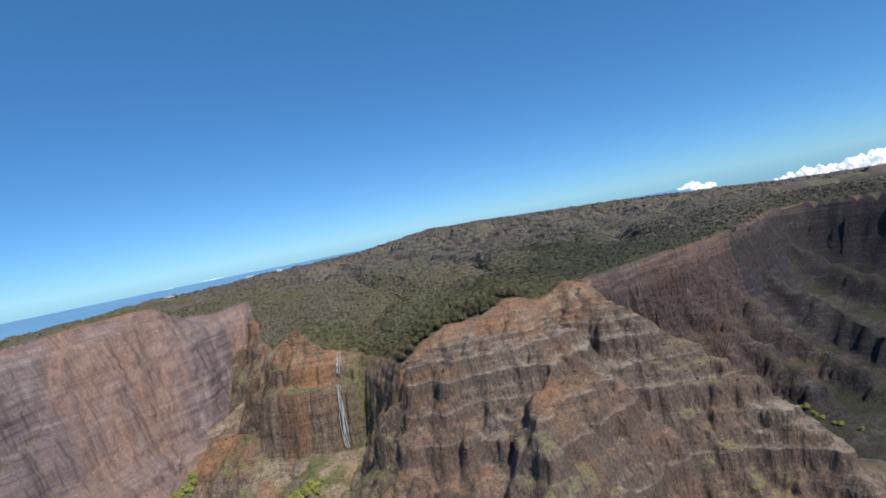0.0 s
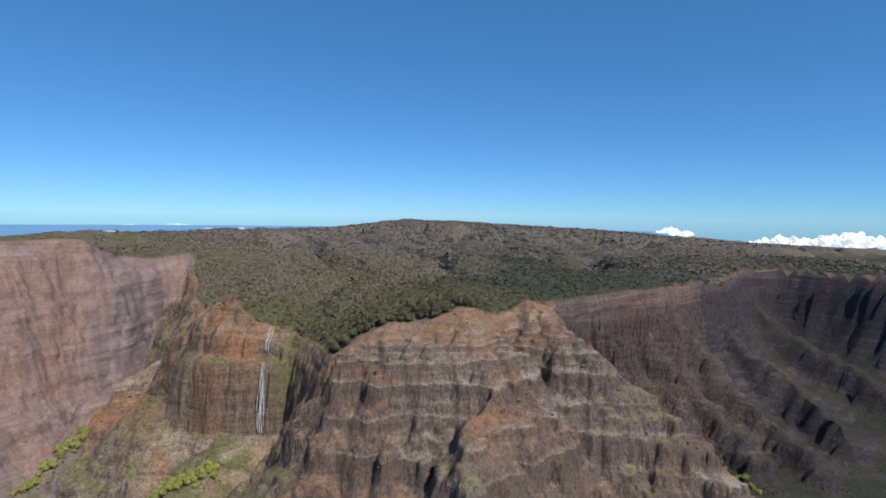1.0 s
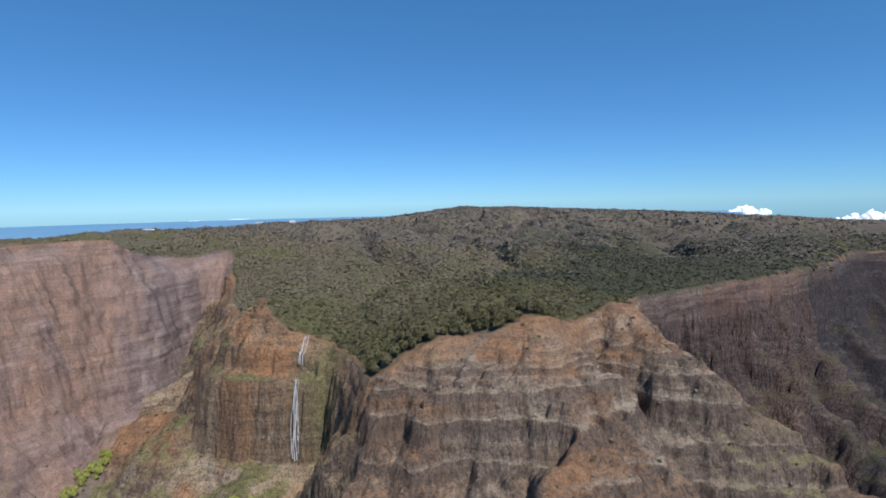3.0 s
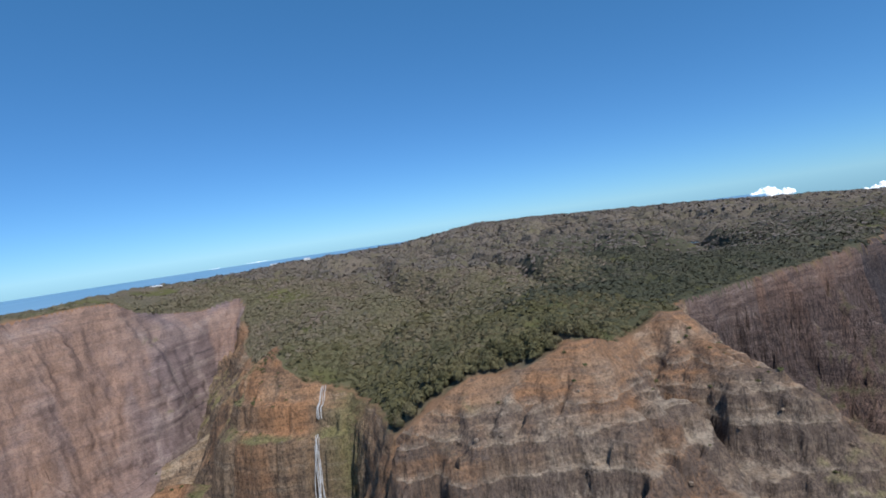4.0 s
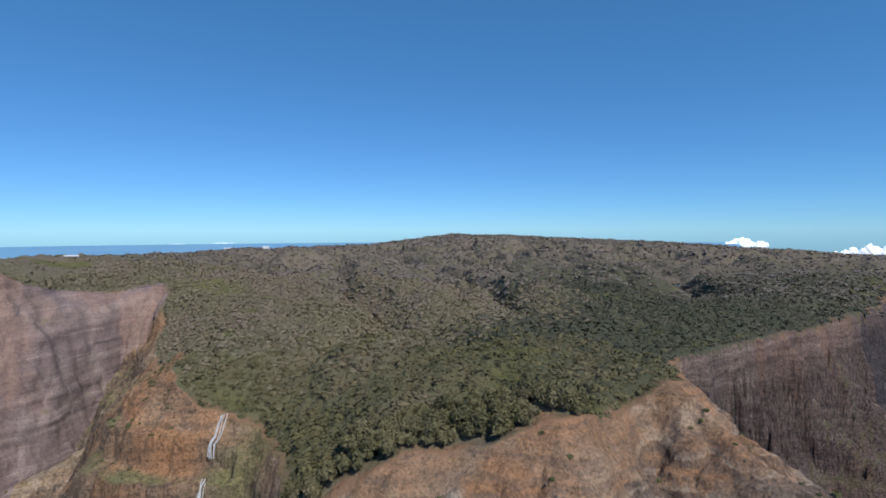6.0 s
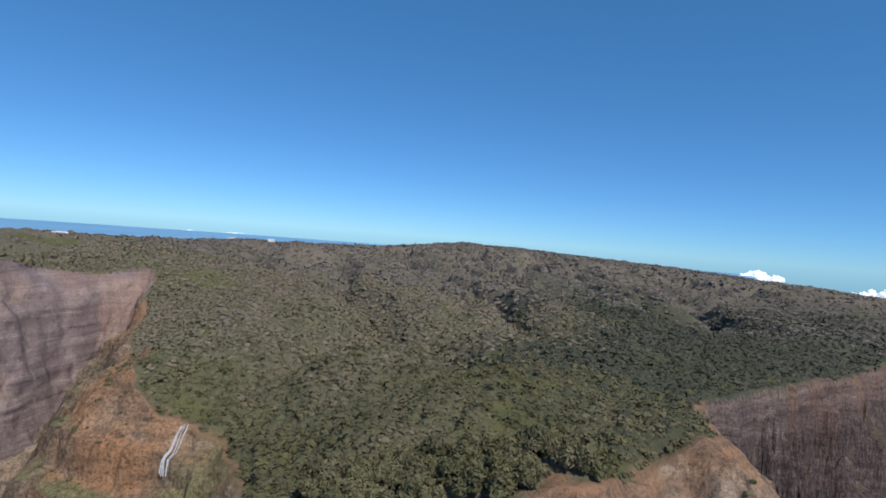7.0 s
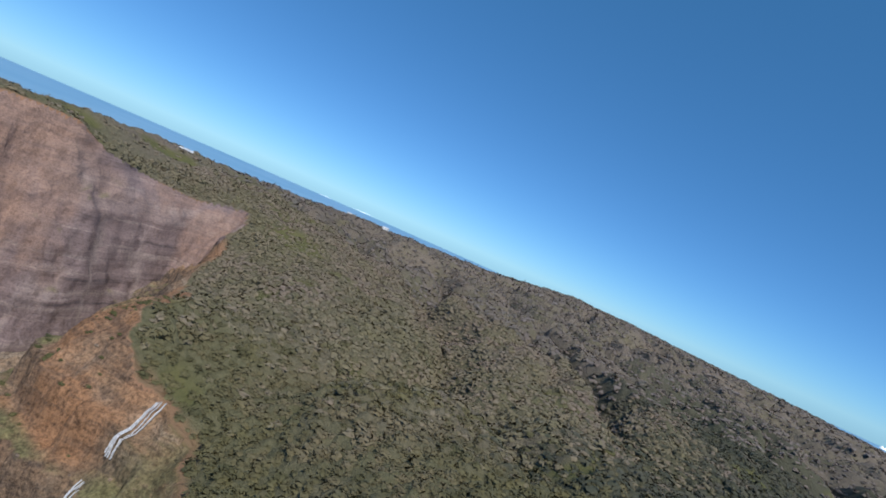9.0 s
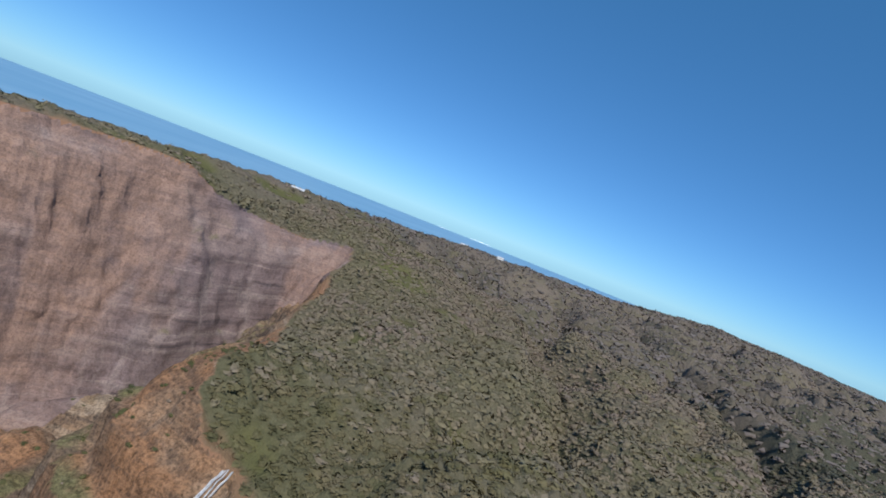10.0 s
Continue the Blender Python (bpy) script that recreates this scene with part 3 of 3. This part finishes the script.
# ledges and knobs on the steep faces
jut = ease(0.9, 2.2, SLOPE) * (DD < -2) * (1.1 * pn((XX + 0.7 * YY) / 7, HH / 3.6, 161) + 0.6 * pn((XX - 0.6 * YY) / 3.2, HH / 2.0, 162) + 0.7 * pn((XX + 0.3 * YY) / 2.6, HH / 11.0, 163)) + (WALL == 0) * (DD < -2) * ease(0.9, 2.2, SLOPE) * (1.8 * pn((XX + 0.7 * YY) / 19, HH / 8.0, 164) + 0.8 * pn((XX - 0.4 * YY) / 8, HH / 5.0, 165))
ALL = np.stack([XX - jut * gx / (SLOPE + 0.01), YY - jut * gy / (SLOPE + 0.01), HH], -1).reshape(-1, 3)


def sheet(name, keep, mat, label, category):
    f = QUADS[keep]
    used, inv = np.unique(f, return_inverse=True)
    me = mesh_from(name, ALL[used], inv.reshape(-1, 4), mat)
    for tag, field in (("veg", VEG), ("red", RED), ("pale", PALE), ("cliff", CLIFF), ("dark", CLOUD_SHADE)):
        a = me.attributes.new(tag, "FLOAT", "POINT")
        a.data.foreach_set("value", field.reshape(-1)[used].astype(np.float32))
    return tagged(new(name, me), label, category, kind="structure")


onrim, wall_zone = qd > -0.5, (qs < 210) | (qside == 3)
sheet("ground", onrim, FLOOR, "forested plateau above the canyon, brown soil along its rim", "plateau")
sheet("cliff_west", ~onrim & wall_zone & (qside == 0), ROCK_WEST, "tall weathered canyon wall with a bare orange rim, tinted purple-brown for haze", "canyon wall")
sheet("cliff_falls", ~onrim & wall_zone & (qside == 1), ROCK_FALLS, "dark rock amphitheatre with orange soil behind the waterfall", "canyon wall")
sheet("cliff_centre", ~onrim & wall_zone & (qside == 2), ROCK_MAIN, "banded brown basalt buttress with red soil cones and gullies", "canyon wall")
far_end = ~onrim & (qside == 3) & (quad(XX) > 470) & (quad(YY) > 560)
near_east = (qs < 130) & (quad(XX) < 400)
sheet("cliff_east", ~onrim & wall_zone & (qside == 3) & near_east, ROCK_EAST, "layered pinkish brown canyon wall with thin ledges", "canyon wall")
sheet("canyon_east", ~onrim & wall_zone & (qside == 3) & ~near_east & ~far_end, ROCK_FAR, "mossy canyon walls and spurs, rock colour darkened for shade", "canyon wall")
sheet("canyon_far", far_end, ROCK_FAR, "far blue-grey canyon wall, its shade put into the rock colour", "canyon wall")
sheet("canyon_floor", ~onrim & ~wall_zone, ROCK_MAIN, "canyon bottom with olive grass slopes and red earth", "canyon floor")

# the sea beyond the plateau
a = np.radians(np.linspace(-130, 25, 90))
rr = np.geomspace(1250, 4750, 26)
A, R_ = np.meshgrid(a, rr)
sv = np.stack([R_ * np.sin(A), R_ * np.cos(A), np.full(A.shape, 297.0)], -1).reshape(-1, 3)
si = np.arange(A.size).reshape(A.shape)
tagged(new("water", mesh_from("water", sv, np.stack([si[:-1, :-1], si[1:, :-1], si[1:, 1:], si[:-1, 1:]], -1).reshape(-1, 4), SEA)),
       "calm blue ocean reaching the hazy horizon", "sea", kind="structure")


# ---- forest ----
def ico(sub):
    bm = bmesh.new()
    bmesh.ops.create_icosphere(bm, subdivisions=sub, radius=1)
    v = np.array([p.co[:] for p in bm.verts])
    f = np.array([[p.index for p in q.verts] for q in bm.faces])
    bm.free()
    return v, f


def crown_shape(sub, leaves, seed, big=1.0):
    """A lumpy crown of unit radius: an uneven body and many loose leaf clumps."""
    rng = np.random.default_rng(seed)
    v, f = ico(sub)
    lobes = rng.normal(size=(7, 3))
    lobes /= np.linalg.norm(lobes, axis=1)[:, None]
    bulge = np.clip(v @ lobes.T, 0, 1) ** 4 @ rng.uniform(0.15, 0.5, 7)
    v = v * (0.48 + bulge + rng.uniform(-0.16, 0.16, len(v)))[:, None]
    v[:, 2] = np.where(v[:, 2] < -0.25, -0.25 + 0.3 * (v[:, 2] + 0.25), v[:, 2]) * 0.85
    if leaves:
        p = rng.normal(size=(leaves, 3))
        p[:, 2] = np.abs(p[:, 2]) - 0.25
        p /= np.linalg.norm(p, axis=1)[:, None]
        b = np.clip(p @ lobes.T, 0, 1) ** 4 @ np.full(7, 0.32)
        c = p * (0.48 + b + rng.uniform(-0.06, 0.28, leaves))[:, None] * [1, 1, 0.85]
        size = big * rng.uniform(0.12, 0.27, (leaves, 1, 1))
        tip = rng.normal(size=(leaves, 3, 3)) * size
        tip -= 0.45 * (tip * p[:, None, :]).sum(2, keepdims=True) * p[:, None, :]
        t = c[:, None, :] + tip
        turned = (np.cross(tip[:, 1] - tip[:, 0], tip[:, 2] - tip[:, 0]) * (p + [0, 0, 0.7])).sum(1) < 0
        t[turned] = t[turned][:, ::-1]
        f = np.vstack([f, len(v) + np.arange(leaves * 3).reshape(-1, 3)])
        v = np.vstack([v, t.reshape(-1, 3)])
    return v, f


def scatter(name, places, shapes, sizes, mat, label, category, rng, squash=(0.48, 0.8), lift=-0.16):
    """Many crowns in one mesh; nobody could count them."""
    vs, fs, ns, base = [], [], [], 0
    for k, (x, y, z) in enumerate(places):
        v, f = shapes[rng.integers(len(shapes))]
        a, s = rng.uniform(0, 6.283), sizes[k]
        c, n = math.cos(a) * s, math.sin(a) * s
        q = np.empty_like(v)
        q[:, 0], q[:, 1] = c * v[:, 0] - n * v[:, 1] + x, n * v[:, 0] + c * v[:, 1] + y
        q[:, 2] = v[:, 2] * s * rng.uniform(*squash) + z + lift * s
        out = (v + [0, 0, 0.15]) * [1, 1, 1.2]
        out = 0.55 * out / np.linalg.norm(out, axis=1)[:, None] + [0, 0, 0.85]
        w = np.empty_like(v)
        w[:, 0], w[:, 1], w[:, 2] = math.cos(a) * out[:, 0] - math.sin(a) * out[:, 1], math.sin(a) * out[:, 0] + math.cos(a) * out[:, 1], out[:, 2]
        ns.append(w / np.linalg.norm(w, axis=1)[:, None])
        vs.append(q)
        fs.append(f + base)
        base += len(v)
    me = mesh_from(name, np.vstack(vs), np.vstack(fs), mat)
    me.normals_split_custom_set_from_vertices(np.vstack(ns).astype(np.float32))
    return tagged(new(name, me), label, category, kind="stuff")


def stand(x0, x1, y0, y1, gap, rng, least=2.5):
    """Jittered places on the plateau."""
    gx_, gy_ = np.meshgrid(np.arange(x0, x1, gap), np.arange(y0, y1, gap))
    x, y = (gx_ + rng.uniform(-0.5, 0.5, gx_.shape) * gap).ravel(), (gy_ + rng.uniform(-0.5, 0.5, gx_.shape) * gap).ravel()
    i, j = np.clip(np.searchsorted(GX, x) - 1, 0, nx - 2), np.clip(np.searchsorted(GY, y) - 1, 0, ny - 2)
    d, veg = DD[j, i], VEG[j, i]
    keep = (d > least) & (rng.uniform(size=x.shape) > 0.45 * veg)
    x, y = x[keep], y[keep]
    return [(a_, b_, height(a_, b_)) for a_, b_ in zip(x, y)]


rng = np.random.default_rng(11)
NEAR_CROWNS = [crown_shape(1, 96, s, 1.15) for s in range(12)]
MID_CROWNS = [crown_shape(0, 34, s, 1.5) for s in range(20, 34)]
FAR_CROWNS = [crown_shape(0, 14, s, 1.9) for s in range(40, 46)]
edge_y = lambda p: p[1] < 560 and -150 < p[0] < 170
near_places = [p for p in stand(-160, 175, 368, 560, 3.1, rng)]
near_places.sort(key=lambda p: p[1] + 0.25 * abs(p[0] - 20))
single_places, near_places = near_places[:240], near_places[240:]
mid_places = [p for p in stand(-330, 330, 470, 800, 3.1, rng) if not edge_y(p)]
shaded_side = lambda p: p[0] > 48 + 0.10 * (p[1] - 560) + 34 * math.sin(p[1] / 47.0)
# the two woods grow into one another
mixed = [p[1] + 24 * rng.normal() > 525 or p[0] + 10 * rng.normal() < -138 for p in near_places]
mid_places += [p for p, k in zip(near_places, mixed) if k]
near_places = [p for p, k in zip(near_places, mixed) if not k]
shade = [shaded_side((p[0] + rng.normal() * 22, p[1])) for p in mid_places]
east_places = [p for p, k in zip(mid_places, shade) if k] + stand(330, 760, 640, 1060, 7.0, rng)
mid_places = [p for p, k in zip(mid_places, shade) if not k]
scatter("near_forest", near_places, NEAR_CROWNS, 1.6 + 1.6 * rng.uniform(size=len(near_places)) ** 2, LEAVES, "dense dark green forest canopy on the plateau", "forest", rng)
scatter("middle_forest", mid_places, MID_CROWNS, 1.8 + 1.7 * rng.uniform(size=len(mid_places)) ** 2, LEAVES_MID, "olive and grey-green forest over rolling ridges", "forest", rng)
scatter("east_forest", east_places, MID_CROWNS, np.array([(1.9 + 1.7 * rng.uniform() ** 2) * (1.0 if p[0] < 330 else 1.9) for p in east_places]), LEAVES_EAST, "green forest reaching the rim of the eastern canyon wall, coloured darker for cloud shade", "forest", rng)
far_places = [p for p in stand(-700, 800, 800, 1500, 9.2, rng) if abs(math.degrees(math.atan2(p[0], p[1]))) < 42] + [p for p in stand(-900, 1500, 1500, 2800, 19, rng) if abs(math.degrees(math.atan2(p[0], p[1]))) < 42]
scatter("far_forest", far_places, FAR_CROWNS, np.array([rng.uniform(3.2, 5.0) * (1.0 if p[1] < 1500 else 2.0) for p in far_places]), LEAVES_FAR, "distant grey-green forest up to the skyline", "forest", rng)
west_places = [p for p in stand(-560, -300, 330, 800, 8, rng, 5) if not edge_y(p)]
scatter("west_forest", west_places, MID_CROWNS, rng.uniform(1.6, 3.6, len(west_places)), LEAVES_MID, "low green scrub and trees along the western rim", "forest", rng)


# ---- waterfall ----
def part(name, me, parent, label=""):
    ob = new(name, me)
    ob.parent = parent
    return tagged(ob, label)


def strand_mesh(name, x, y, drift, width, stop, seed):
    """A rope of falling water that hugs the rock from a lip down to the level stop."""
    r = random.Random(seed)
    fine, z, yy, xx = [(x, y + 1.2, height(x, y + 1.2) + 0.3)], height(x, y) + 0.35, y, x
    while z > stop:
        fine.append((xx, yy, z))
        z -= 0.8
        xx += drift
        while max(height(xx + e, yy) for e in (-1.6, -0.8, 0, 0.8, 1.6)) > z - 0.1:
            yy -= 0.12
    top, low = fine[0][2], fine[-1][2]
    vs, fs = [], []
    for i, (a_, b_, c_) in enumerate(fine):
        f = (top - c_) / max(top - low, 1)
        w = width * (0.5 + 0.45 * f) * r.uniform(0.7, 1.2) * (0.35 + 0.65 * abs(math.sin(i * 0.17 + 2.1 * seed)) ** 0.5)
        a_ += 0.45 * math.sin(i * 0.16 + 1.7 * seed) + r.uniform(-0.08, 0.08)
        for k in range(7):
            u = (k - 3) / 3
            vs.append((a_ + u * w, b_ - 0.25 - 0.6 * (1 - u * u) * r.uniform(0.5, 1.2), c_ + 0.25 * (1 - u * u)))
    for i in range(len(fine) - 1):
        for k in range(6):
            j = i * 7 + k
            fs.append((j, j + 7, j + 8, j + 1))
    return mesh_from(name, vs, fs, WATER)


def waterfall(label, strands):
    root = tagged(new("waterfall"), label, "waterfall", "tiers of the waterfall")
    x, y = strands[0][0], strands[0][1]
    root.location = (x, y, height(x, y))
    for k, (x, y, drift, width, stop) in enumerate(strands):
        ob = part("strand", strand_mesh("strand", x, y, drift, width, stop, 5 + k), root)
        ob.matrix_parent_inverse = Matrix.Translation((-root.location[0], -root.location[1], -root.location[2]))


def lip(x, y, level):
    """Where the ground at x first comes down to a level, going out from y."""
    while height(x, y) > level:
        y -= 0.2
    return y + 0.4


waterfall("upper white waterfall in thin strands over dark rock",
          [(x, lip(x, 474, 305), d, w, z) for x, d, w, z in ((-111.3, -0.03, 0.20, 291.5), (-110.6, -0.02, 0.26, 291), (-110.0, -0.01, 0.16, 292.5), (-109.4, 0.01, 0.22, 291), (-108.9, 0.02, 0.13, 295), (-111.0, -0.05, 0.15, 291.2))])
waterfall("lower tall white waterfall down a dark cliff",
          [(x, lip(x, 466, 282), d, w, z) for x, d, w, z in ((-112.0, -0.012, 0.36, 234), (-111.2, 0.012, 0.42, 233.5), (-112.8, -0.03, 0.26, 236), (-110.5, 0.034, 0.22, 238), (-111.6, 0.0, 0.34, 233), (-110.9, 0.05, 0.26, 246))])


# ---- trees, shrubs and boulders that stand singly ----
def trunk_mesh(seed, tall):
    r = random.Random(seed)
    bm = bmesh.new()

    def limb(a, b, ra, rb):
        n = 6
        rings = []
        for p, rad in ((a, ra), (b, rb)):
            rings.append([bm.verts.new((p[0] + rad * math.cos(6.283 * k / n), p[1] + rad * math.sin(6.283 * k / n), p[2])) for k in range(n)])
        for k in range(n):
            bm.faces.new((rings[0][k], rings[0][(k + 1) % n], rings[1][(k + 1) % n], rings[1][k]))

    knee = (r.uniform(-0.3, 0.3), r.uniform(-0.3, 0.3), tall * 0.45)
    limb((0, 0, -1.0), knee, 0.24, 0.17)
    for k in range(4):
        a_ = 1.57 * k + r.uniform(-0.5, 0.5)
        limb(knee, (knee[0] + 1.3 * math.cos(a_), knee[1] + 1.3 * math.sin(a_), tall * r.uniform(0.7, 0.95)), 0.13, 0.05)
    me = bpy.data.meshes.new("trunk")
    bm.to_mesh(me)
    bm.free()
    me.materials.append(BARK)
    return me


def tree(seed, tall, wide, mat, label, group, place):
    root = tagged(new("tree"), label, "tree", group)
    part("trunk", trunk_mesh(seed, tall), root)
    v, f = crown_shape(2, 260, 300 + seed)
    part("crown", mesh_from("crown", v * [wide, wide, tall * 0.45] + [0, 0, tall * 0.5], f, mat), root)
    root.matrix_basis = place
    return root


def spread(kinds, places, rng, lo=0.75, hi=1.25):
    for k, (x, y, z) in enumerate(places):
        s = rng.uniform(lo, hi)
        m = Matrix.Translation((x, y, z - 0.15)) @ Matrix.Rotation(rng.uniform(0, 6.283), 4, "Z")
        ob = copy_thing(kinds[k % len(kinds)], m)
        ob.scale = (s, s, s * rng.uniform(0.85, 1.2))


home = lambda p: pose(p[0], p[1], p[2] - 0.15)
RIM_LABEL = "dark green broadleaf tree at the canyon rim"
kinds = [tree(k, 6.0 + 0.5 * k, 2.6 + 0.25 * k, LEAVES, RIM_LABEL, "trees along the canyon rim", home(single_places[k])) for k in range(5)]
spread(kinds, single_places[5:], rng, 0.55, 0.95)

LIME_LABEL = "bright yellow-green tree in the stream bed"
lime_places = []
for (ax, ay), (bx, by), count, wide in (((-278, 425), (-250, 462), 44, 3), ((-190, 392), (-128, 404), 90, 3.5), ((300, 520), (330, 470), 14, 6)):
    for k in range(count):
        t = rng.uniform()
        x, y = ax + t * (bx - ax) + rng.normal() * wide * 0.5, ay + t * (by - ay) + rng.normal() * wide
        lime_places.append((x, y, height(x, y)))
lime = [tree(20 + k, 5.0 + k, 2.6, LEAVES_LIME, LIME_LABEL, "trees in the stream bed", home(lime_places[k])) for k in range(3)]
spread(lime, lime_places[3:], rng, 0.6, 1.1)


def boulder(seed):
    r = np.random.default_rng(seed)
    v, f = ico(2)
    v = v * (0.8 + 0.22 * np.sign(np.sin(v @ r.normal(size=(3, 3)) * 2.5)).sum(1, keepdims=True) / 3 + r.uniform(-0.07, 0.07, (len(v), 1))) * r.uniform(0.7, 1.2, 3)
    return mesh_from("boulder", v, f, ROCK_MAIN, False)


def loose(x0, x1, y0, y1, count, rng, test):
    out = []
    while len(out) < count:
        x, y = rng.uniform(x0, x1), rng.uniform(y0, y1)
        i, j = np.searchsorted(GX, x) - 1, np.searchsorted(GY, y) - 1
        if DD[j, i] < -1.0 and test(SLOPE[j, i], SS[j, i]):
            out.append((x, y, height(x, y)))
    return out


shrub_meshes = []
for k in range(4):
    v, f = crown_shape(1, 60, 500 + k)
    shrub_meshes.append(mesh_from("shrub", v * [1.2, 1.2, 0.9] + [0, 0, 0.3], f, SHRUB, False))
shrub_places = loose(-175, -118, 455, 530, 50, rng, lambda g, s: s < 30 and g < 1.4) + loose(-300, -100, 380, 520, 110, rng, lambda g, s: g < 1.3) \
    + loose(-60, 180, 290, 430, 70, rng, lambda g, s: g < 1.5) + loose(180, 420, 480, 720, 50, rng, lambda g, s: g < 1.2)
for k, (x, y, z) in enumerate(shrub_places):
    ob = tagged(new("shrub", shrub_meshes[k % 4]), "small dark olive shrub on a bare earth slope", "shrub", "shrubs on the slopes")
    s = rng.uniform(0.5, 1.3)
    ob.matrix_basis = Matrix.Translation((x, y, z - 0.1)) @ Matrix.Rotation(rng.uniform(0, 6.283), 4, "Z") @ Matrix.Diagonal((s, s, s, 1))

boulder_meshes = [boulder(k) for k in range(6)]
for k, (x, y, z) in enumerate(loose(-60, 150, 285, 400, 140, rng, lambda g, s: s > 6) + loose(-200, -70, 380, 470, 60, rng, lambda g, s: s > 6)):
    ob = tagged(new("boulder", boulder_meshes[k % 6]), "fallen brown basalt boulder on the canyon slope", "boulder", "boulders on the slopes")
    s = rng.uniform(0.35, 1.2)
    ob.matrix_basis = Matrix.Translation((x, y, z)) @ Matrix.Rotation(rng.uniform(0, 6.283), 4, "Z") @ Matrix.Diagonal((s, s, 0.8 * s, 1))


# ---- buildings on the skyline ----
def box(name, w, d, h, at, mat, parent, bevel=0.05, label=""):
    bm = bmesh.new()
    bmesh.ops.create_cube(bm, size=1, matrix=Matrix.Translation(at) @ Matrix.Diagonal((w, d, h, 1)))
    bmesh.ops.bevel(bm, geom=bm.edges[:], offset=bevel, segments=1, affect="EDGES")
    me = bpy.data.meshes.new(name)
    bm.to_mesh(me)
    bm.free()
    me.materials.append(mat)
    return part(name, me, parent, label)


def gable(name, w, d, h, z, mat, parent):
    bm = bmesh.new()
    a_ = [bm.verts.new((sx_ * w / 2, sy_ * d / 2, z)) for sx_, sy_ in ((-1, -1), (1, -1), (1, 1), (-1, 1))]
    r_ = [bm.verts.new((sx_ * w / 2, 0, z + h)) for sx_ in (-1, 1)]
    for f in ((a_[0], a_[1], r_[1], r_[0]), (a_[2], a_[3], r_[0], r_[1]), (a_[1], a_[2], r_[1]), (a_[3], a_[0], r_[0]), (a_[3], a_[2], a_[1], a_[0])):
        bm.faces.new(f)
    me = bpy.data.meshes.new(name)
    bm.to_mesh(me)
    bm.free()
    me.materials.append(mat)
    return part(name, me, parent)


def building(x, y, turn, w, d, h, panes, label):
    root = tagged(new("building"), label, "building", "buildings on the skyline")
    box("wall", w, d, h + 1.5, (0, 0, h / 2 - 0.75), WHITE, root)
    gable("roof", w + 0.8, d + 0.8, 0.22 * d, h + 0.02, ROOF, root)
    for k in range(panes):
        win = box("window", 0.9, 0.08, 0.9, ((k + 0.5) / panes * w - w / 2, -d / 2 - 0.02, 0.55 * h), WHITE, root, 0.01)
        box("pane", 0.76, 0.04, 0.76, ((k + 0.5) / panes * w - w / 2, -d / 2 - 0.07, 0.55 * h), GLASS, win, 0.005)
    root.matrix_basis = pose(x, y, height(x, y) - 1.0, 0, 0, turn)


building(-378, 724, 40, 12.0, 5.0, 2.4, 5, "long low white building with a pale roof on the rim")
building(-452, 1235, 20, 16.0, 8.0, 5.0, 4, "small white building among distant trees")
building(-400, 1290, 10, 12.0, 8.0, 6.0, 3, "small white hut with a pale roof on the far ridge")


# ---- clouds ----
def cloud(az, far, el, wide, tall, seed, label, puffs=60):
    r = np.random.default_rng(seed)
    v, f = ico(3)
    vs, fs = [], []
    a_ = radians(az)
    cx, cy, cz = far * math.sin(a_), far * math.cos(a_), 400 + far * math.tan(radians(el))
    for k in range(puffs):
        u = r.uniform(-1, 1)
        size = tall * r.uniform(0.16, 0.42) * (1 - 0.55 * abs(u))
        px, pz, py = u * wide / 2, r.uniform(-0.3, 0.75) * tall * (1 - 0.7 * u * u) * r.uniform(0.4, 1), r.uniform(-0.25, 0.25) * wide * 0.4
        lump = v * (size * (1 + 0.16 * np.sin(v @ r.normal(size=(3, 3)) * 4).sum(1, keepdims=True)))
        fs.append(f + sum(len(q) for q in vs))
        vs.append(lump + [cx + px * math.cos(a_) + py * math.sin(a_), cy - px * math.sin(a_) + py * math.cos(a_), cz + pz])
    tagged(new("cloud", mesh_from("cloud", np.vstack(vs), np.vstack(fs), CLOUD)), label, "cloud", "clouds on the horizon")


cloud(25.5, 4400, -1.5, 270, 58, 1, "small white cumulus cloud low over the ridge")
cloud(34.5, 4400, -2.1, 380, 70, 2, "white cumulus cloud low over the ridge")
cloud(39.5, 4400, -2.0, 520, 105, 3, "large white cumulus cloud bank over the ridge", 90)
cloud(46.0, 4400, -2.0, 480, 110, 4, "large white cumulus cloud bank over the ridge", 80)
cloud(-23.5, 4500, -1.18, 170, 6, 5, "thin low white cloud over the sea horizon", 90)
cloud(-27.5, 4500, -1.22, 90, 4, 6, "faint low white cloud over the sea horizon", 80)
